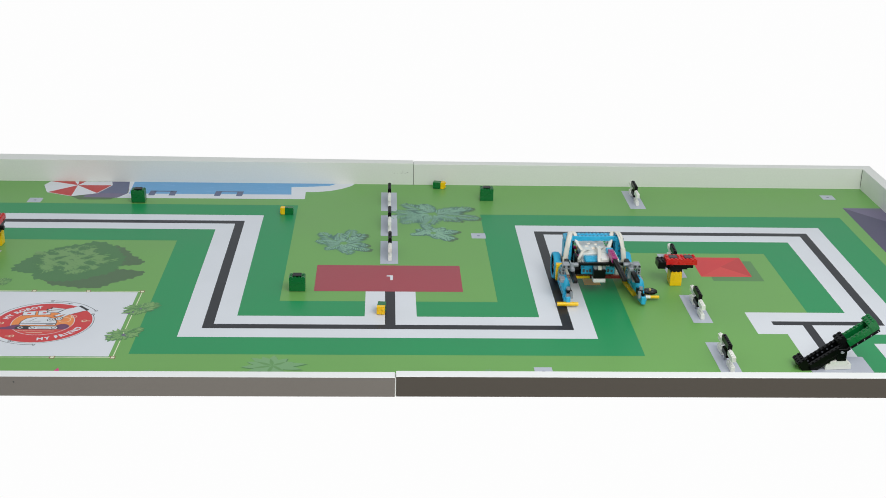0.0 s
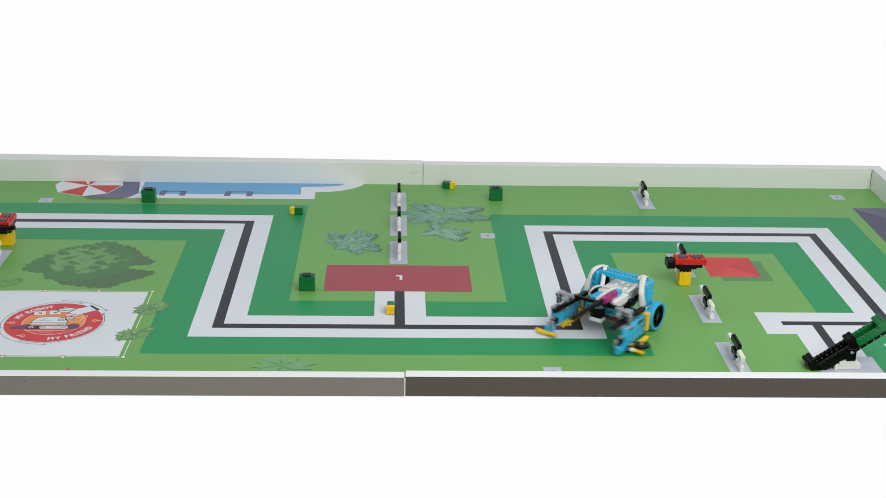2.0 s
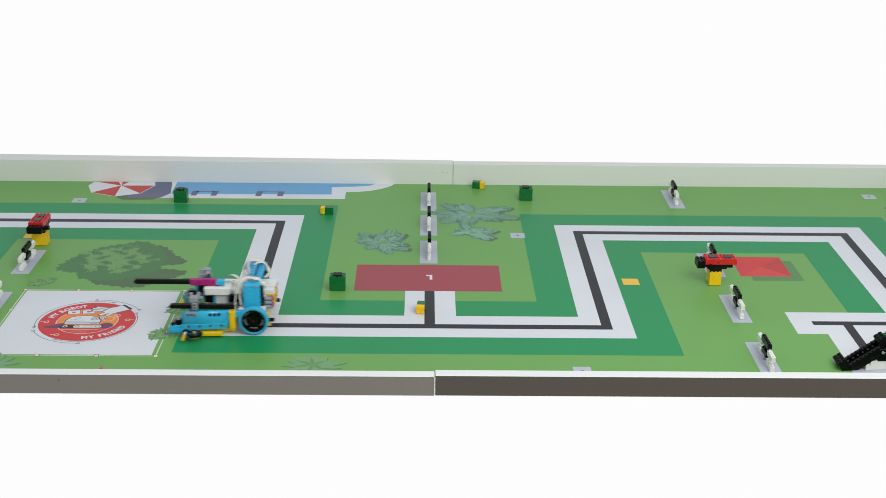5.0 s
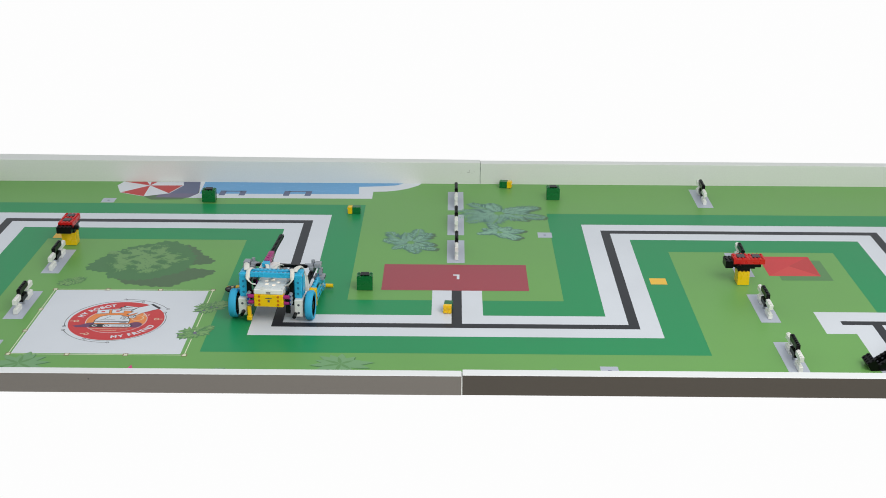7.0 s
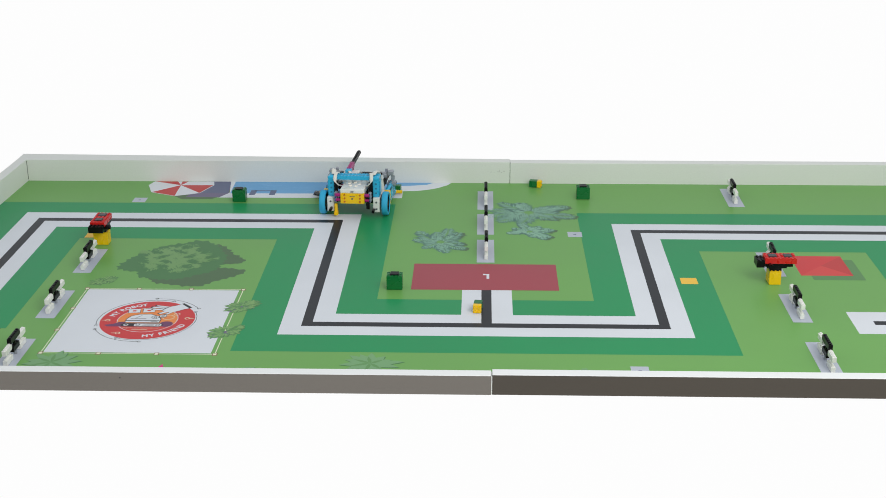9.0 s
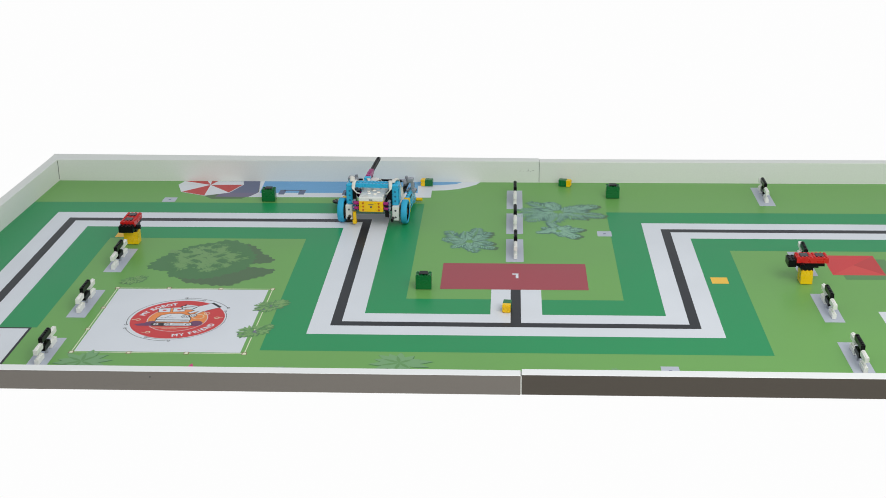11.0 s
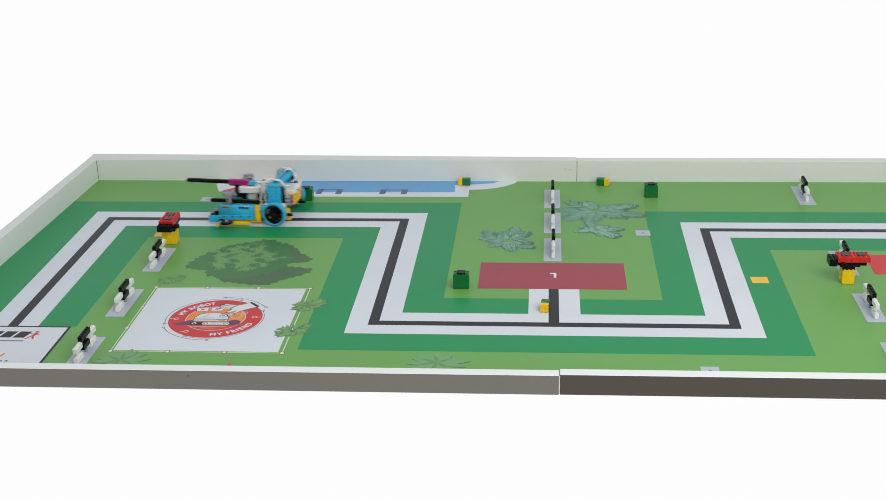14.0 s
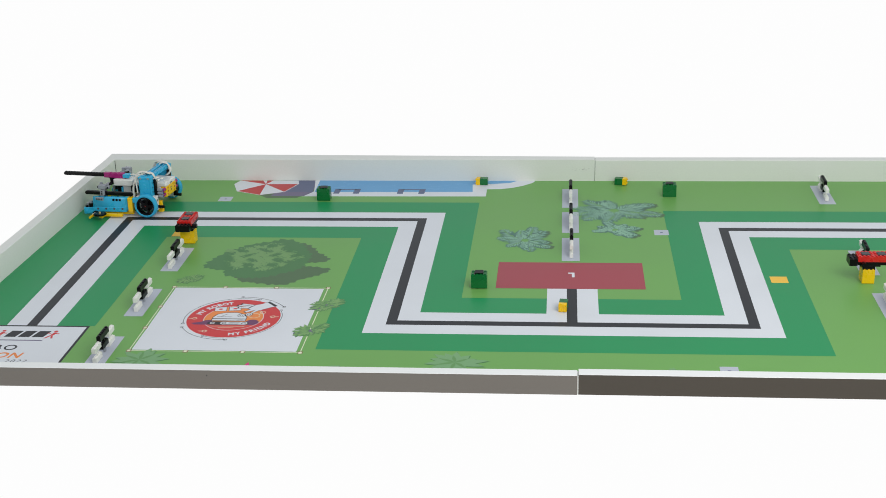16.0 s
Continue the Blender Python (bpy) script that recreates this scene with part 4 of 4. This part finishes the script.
        A("toe_collar", cyl(0.0040, 0.005, pose(s * 0.0665, 0.139, 0.0300), 12), P_GREY, "grey bush")
        A("toe_collar", cyl(0.0034, 0.014, pose(s * 0.0615, 0.148, 0.0150), 12), P_GREY, "grey upright pin")
        A("toe_beam", beam(0.030, pose(s * 0.0720, 0.122, 0.0105), True, 0.0070), P_AZURE, "azure toe beam")
        A("toe_block", box(*X(0.060, 0.070), 0.128, 0.144, 0.018, 0.030, 0.001), P_BLACK, "black toe block")
        A("under_strip", box(*X(0.060, 0.068), 0.036, 0.110, 0.003, 0.010, 0.001), P_YELLOW, "yellow strip under the arm")
    # one foot a yellow bar across, the other a gear disc on a yellow arm
    P("bumper", cyl(0.0040, 0.042, pose(0.050, 0.156, 0.0062, 0, 90), 16), P_YELLOW, "yellow bumper bar")
    P("gear_arm", box(-0.105, -0.078, 0.100, 0.108, 0.002, 0.009, 0.001), P_YELLOW, "yellow outrigger")
    P("gear_arm", box(-0.088, -0.080, 0.060, 0.106, 0.003, 0.010, 0.001, pose(0, 0, 0, 0, 0, 3)), P_YELLOW, "yellow outrigger")
    P("gear_axle", cyl(0.0036, 0.015, pose(-0.100, 0.125, 0.0075, 0, 90), 12), P_WHITE, "white bush")
    P("gear_peg", cyl(0.0030, 0.018, pose(-0.118, 0.125, 0.0075, 0, 90), 12), P_YELLOW, "yellow peg")
    P("gear_wheel_stop", cyl(0.0066, 0.006, pose(-0.090, 0.125, 0.0075, 0, 90), 16), P_BLACK, "black rubber stop")
    gear = bmesh.new()
    add_cyl(gear, 0.0138, 0.0034, pose(-0.103, 0.106, 0.0105), 28)
    for k in range(24):
        a = 6.28318 * k / 24
        add_box(gear, -0.0008, 0.0008, 0.0132, 0.0150, 0.0108, 0.0136, 0, pose(-0.103, 0.106, 0, 0, 0, 15 * k))
    P("gear", gear, P_BLACK, "black gear wheel")
    for k in range(4):
        a = 6.28318 * k / 4 + 0.4
        P("gear_hole", cyl(0.0022, 0.0004, pose(-0.103 + 0.008 * math.cos(a), 0.106 + 0.008 * math.sin(a), 0.0139), 10), P_DGREY)
    P("gear_axle_end", cyl(0.0022, 0.004, pose(-0.103, 0.106, 0.0135), 10), YELLOW_PALE, "tan axle end")
    # crossbar with studs and ribs
    for y0, y1 in ((-0.010, -0.0005), (0.0045, 0.014)):
        P("crossbar", box(-0.056, 0.056, y0, y1, 0.0860, 0.0960, 0.001), P_AZURE, "azure ribbed crossbar")
        for k in range(13):
            P("crossbar_hole", cyl(0.0023, 0.0006, pose(-0.048 + k * 0.008, (y0 + y1) / 2, 0.0957), 10), mat_AZURE_SHADE)
    for k in range(12):
        P("crossbar_rib", box(-0.046 + k * 0.008, -0.0445 + k * 0.008, -0.0108, -0.010, 0.0870, 0.0950, 0), P_AZURE)
    # front machinery
    P("front_bar", beam(0.104, pose(0.052, 0.100, 0.0690, 0, 0, 90), True, 0.0058), P_BLACK, "black front crossbeam")
    P("front_motor", box(-0.030, 0.030, 0.046, 0.076, 0.038, 0.060, 0.0016), P_WHITE, "white arm motor")
    P("front_motor_cap", box(-0.026, 0.026, 0.050, 0.080, 0.060, 0.069, 0.0016), P_AZURE, "azure motor cap")
    P("front_motor_face", box(-0.034, 0.034, 0.0762, 0.0790, 0.039, 0.058, 0.001), P_AZURE, "azure motor face")
    for k, x in enumerate((-0.028, -0.021, -0.015, 0.016, 0.022, 0.029)):
        P("print_mark", box(x - 0.0022, x + 0.0022, 0.0790, 0.0793, 0.043, 0.048 + 0.002 * (k % 2), 0), P_DGREY, "dark print mark")
    for x in (-0.030, -0.010, 0.010, 0.030):
        P("face_hole", cyl(0.0022, 0.0006, pose(x, 0.0786, 0.0545, -90), 10), mat_AZURE_SHADE)
    P("lower_beam", beam(0.124, pose(0.062, 0.060, 0.026, 0, 0, 90), True, 0.0062), P_DARKRED, "red lower crossbeam")
    P("lower_strip", box(0.013, 0.058, 0.0632, 0.0642, 0.0236, 0.0290, 0), P_YELLOW, "yellow strip on the red beam")
    P("chassis", box(-0.040, 0.040, 0.012, 0.044, 0.024, 0.0362, 0.001), P_BLACK, "black chassis block")
    P("sensor", box(-0.012, 0.012, 0.084, 0.100, 0.037, 0.056, 0.001), P_BLACK, "black colour sensor")
    P("sensor_lens", box(-0.0125, 0.0125, 0.083, 0.1005, 0.029, 0.0365, 0.001), P_WHITE, "white sensor foot")
    for x in (-0.008, 0.008):
        P("sensor_mount", box(x - 0.0038, x + 0.0038, 0.084, 0.098, 0.056, 0.0665, 0.001), P_GREY, "grey sensor mount")
    # lifting arm with long black beam
    P("lift_motor", box(-0.038, -0.002, 0.046, 0.096, 0.062, 0.078, 0.0016), P_WHITE, "white lift motor")
    P("lift_root", box(-0.0295, -0.0185, 0.072, 0.123, 0.0785, 0.0905, 0.001), P_MAGENTA, "magenta lever root")
    for k in range(3):
        P("lift_stud", cyl(0.0026, 0.0010, pose(-0.024, 0.086 + k * 0.010, 0.0903), 10), P_MAGENTA)
    P("lift_root_step", box(-0.0290, -0.0190, 0.066, 0.100, 0.0730, 0.0785, 0.001), P_MAGENTA, "magenta lever root")
    P("lift_joint", box(-0.030, -0.018, 0.090, 0.108, 0.066, 0.080, 0.001), P_BLACK, "black lever joint")
    P("lift_tip", box(-0.031, -0.017, 0.058, 0.074, 0.080, 0.0885, 0.001), P_AZURE, "azure lever end")
    P("lift_beam", beam(0.130, pose(-0.024, 0.098, 0.0845)), P_BLACK, "long black lever beam")
    for k in range(14):
        P("lift_beam_stud", cyl(0.0022, 0.0010, pose(-0.024, 0.128 + k * 0.0073, 0.0883), 8), P_BLACK)
    P("rear_skid", box(-0.044, -0.037, -0.026, -0.018, 0.008, 0.032, 0.001), P_YELLOW, "yellow rear skid")
    P("rear_skid_foot", box(-0.045, -0.036, -0.028, -0.016, 0.004, 0.013, 0.001), P_YELLOW, "yellow rear skid")
    P("rear_axle", cyl(0.0036, 0.018, pose(0.048, -0.018, 0.018, 90), 12), P_BLACK, "black rear pin")
    P("rear_axle", cyl(0.0036, 0.018, pose(-0.052, -0.018, 0.020, 90), 12), P_BLACK, "black rear pin")
    P("rear_beam", beam(0.034, pose(0.036, -0.028, 0.022, 90)), P_BLACK, "black rear beam")
    # flat white cables
    for s in (-1, 1):
        smooth(P("cable", tube([(s * 0.026, 0.034, 0.0735), (s * 0.034, 0.016, 0.0840), (s * 0.038, 0.006, 0.0985), (s * 0.042, -0.008, 0.0985), (s * 0.042, -0.016, 0.086), (s * 0.036, -0.015, 0.076), (s * 0.030, -0.010, 0.0725)], 0.0085, 0.0026), CABLE, "flat white cable"))
        smooth(P("cable", tube([(s * 0.046, -0.006, 0.0990), (s * 0.049, 0.010, 0.1025 - 0.0015 * s), (s * 0.053, 0.024, 0.0970 - 0.001 * s), (s * 0.057, 0.032, 0.080), (s * 0.060, 0.035, 0.058), (s * 0.060, 0.034, 0.044)], 0.0110, 0.0024), CABLE, "flat white cable"))
        smooth(P("cable", tube([(s * 0.048, 0.006, 0.0990), (s * 0.051, 0.016, 0.1025 - 0.0015 * s), (s * 0.055, 0.025, 0.0970 - 0.001 * s), (s * 0.057, 0.027, 0.080), (s * 0.061, 0.024, 0.054)], 0.0060, 0.0026), CABLE, "thin white cable"))
    smooth(P("cable", tube([(-0.004, 0.014, 0.0735), (-0.006, 0.036, 0.081), (-0.004, 0.062, 0.081), (0.000, 0.086, 0.076), (0.001, 0.0985, 0.068), (0.000, 0.0995, 0.056)], 0.0080, 0.0018), CABLE, "flat white cable"))
    smooth(P("cable", tube([(0.012, 0.030, 0.073), (0.026, 0.050, 0.079), (0.036, 0.062, 0.068), (0.034, 0.056, 0.050)], 0.0070, 0.0018), CABLE, "flat white cable"))
    smooth(P("cable", tube([(-0.012, 0.034, 0.074), (-0.018, 0.050, 0.086), (-0.022, 0.060, 0.086), (-0.023, 0.072, 0.081)], 0.0070, 0.0018), CABLE, "flat white cable"))
    return ob, wheels


P_DARKRED = brick_plastic("plastic_dark_red", (130, 26, 24))
mat_ORANGE = brick_plastic("plastic_orange", (206, 110, 20))
# shaded copy of the azure plastic, for the discs that stand for holes
mat_AZURE_SHADE = brick_plastic("azure_hole_shade", (34, 120, 156))
YELLOW_PALE = brick_plastic("plastic_tan", (220, 196, 130))
robot, (wheel_left, wheel_right) = build_robot()

# seconds, x, y, heading in degrees
ROBOT = [
    (0, 0.400, -0.054, 181.5), (0.25, 0.404, -0.144, 181.5), (0.5, 0.407, -0.234, 181.5), (0.6, 0.408, -0.263, 181.5), (0.7, 0.408, -0.275, 181.5), (0.9, 0.407, -0.274, 181.5),
    (1.7, 0.408, -0.271, 181.5), (1.8, 0.410, -0.272, 175.1), (1.9, 0.410, -0.272, 160.5), (2, 0.410, -0.273, 141.7), (2.1, 0.411, -0.273, 121.6), (2.2, 0.413, -0.275, 104.3),
    (2.3, 0.418, -0.278, 94.0), (2.4, 0.418, -0.281, 87.9), (3.2, 0.417, -0.280, 87.9), (3.3, 0.401, -0.280, 87.9), (3.5, 0.326, -0.280, 87.9), (4, 0.101, -0.283, 88.4),
    (4.2, 0.011, -0.284, 88.9), (5, -0.344, -0.282, 89.9), (5.15, -0.375, -0.282, 89.9), (6.2, -0.377, -0.281, 89.9), (6.3, -0.375, -0.279, 84.5), (6.4, -0.373, -0.279, 71.0),
    (6.5, -0.371, -0.279, 54.5), (6.6, -0.370, -0.279, 36.0), (6.7, -0.370, -0.280, 18.0), (6.8, -0.370, -0.281, 4.5), (6.9, -0.370, -0.281, -3.2), (7, -0.370, -0.281, -4.1), (7.55, -0.370, -0.281, -4.1),
    (7.65, -0.368, -0.254, -4.1), (8, -0.355, -0.095, -4.1), (8.5, -0.339, 0.117, -4.0), (9, -0.325, 0.329, -4.0), (9.1, -0.323, 0.358, -4.0), (9.2, -0.322, 0.371, -4.0),
    (9.5, -0.322, 0.374, -4.0), (10.1, -0.326, 0.374, -4.0), (10.8, -0.340, 0.281, -4.0), (11.1, -0.343, 0.264, -4.0), (12.05, -0.343, 0.264, -4.0), (12.1, -0.343, 0.264, 2.0),
    (12.2, -0.341, 0.268, 21.0), (12.3, -0.339, 0.272, 38.0), (12.4, -0.336, 0.272, 53.0), (12.5, -0.335, 0.273, 65.0), (12.6, -0.333, 0.276, 77.0), (12.7, -0.332, 0.274, 82.5),
    (13.2, -0.334, 0.273, 82.5), (13.28, -0.342, 0.274, 82.5), (13.5, -0.418, 0.279, 82.5), (14, -0.645, 0.306, 82.5), (14.4, -0.821, 0.330, 82.5), (14.6, -0.907, 0.344, 82.5),
    (14.7, -0.954, 0.352, 82.5), (14.8, -0.999, 0.358, 82.5), (14.9, -1.018, 0.361, 82.5), (15, -1.022, 0.361, 82.5), (15.5, -1.019, 0.359, 82.5), (15.7, -1.015, 0.359, 82.5), (16, -1.004, 0.358, 82.5)]
CUBE = [(0, -0.256, 0.339, 0), (8.55, -0.257, 0.341, 0), (8.65, -0.255, 0.350, -2), (9.0, -0.241, 0.501, -6), (9.1, -0.239, 0.529, -6), (9.2, -0.238, 0.542, -5), (9.5, -0.236, 0.544, -4), (16.0, -0.236, 0.544, -4)]


def motions():
    """Keys the robot's drive, its wheels' turning and the brick cube that it pushes."""
    walk(robot, [(t, pose(x, y, 0.0008, 0, 0, a)) for t, x, y, a in ROBOT])
    walk(pushed_cube, [(t, pose(x, y, 0.0008, 0, 0, a)) for t, x, y, a in CUBE])
    at = lambda t, k: float(np.interp(t, [r[0] for r in ROBOT], [r[k] for r in ROBOT]))
    for ob, s in ((wheel_left, -1), (wheel_right, 1)):
        turn, rows, before = 0.0, [], None
        for i in range(241):
            t = i / 15
            a = radians(at(t, 3))
            p = Vector((at(t, 1) + s * 0.0735 * math.cos(a), at(t, 2) + s * 0.0735 * math.sin(a)))
            if before is not None:
                step = (p - before).dot(Vector((-math.sin(a), math.cos(a))))
                turn -= math.degrees(step / 0.028)
            before = p
            rows.append((t, pose(s * 0.0735, 0, 0.028, turn)))
        walk(ob, rows)


motions()
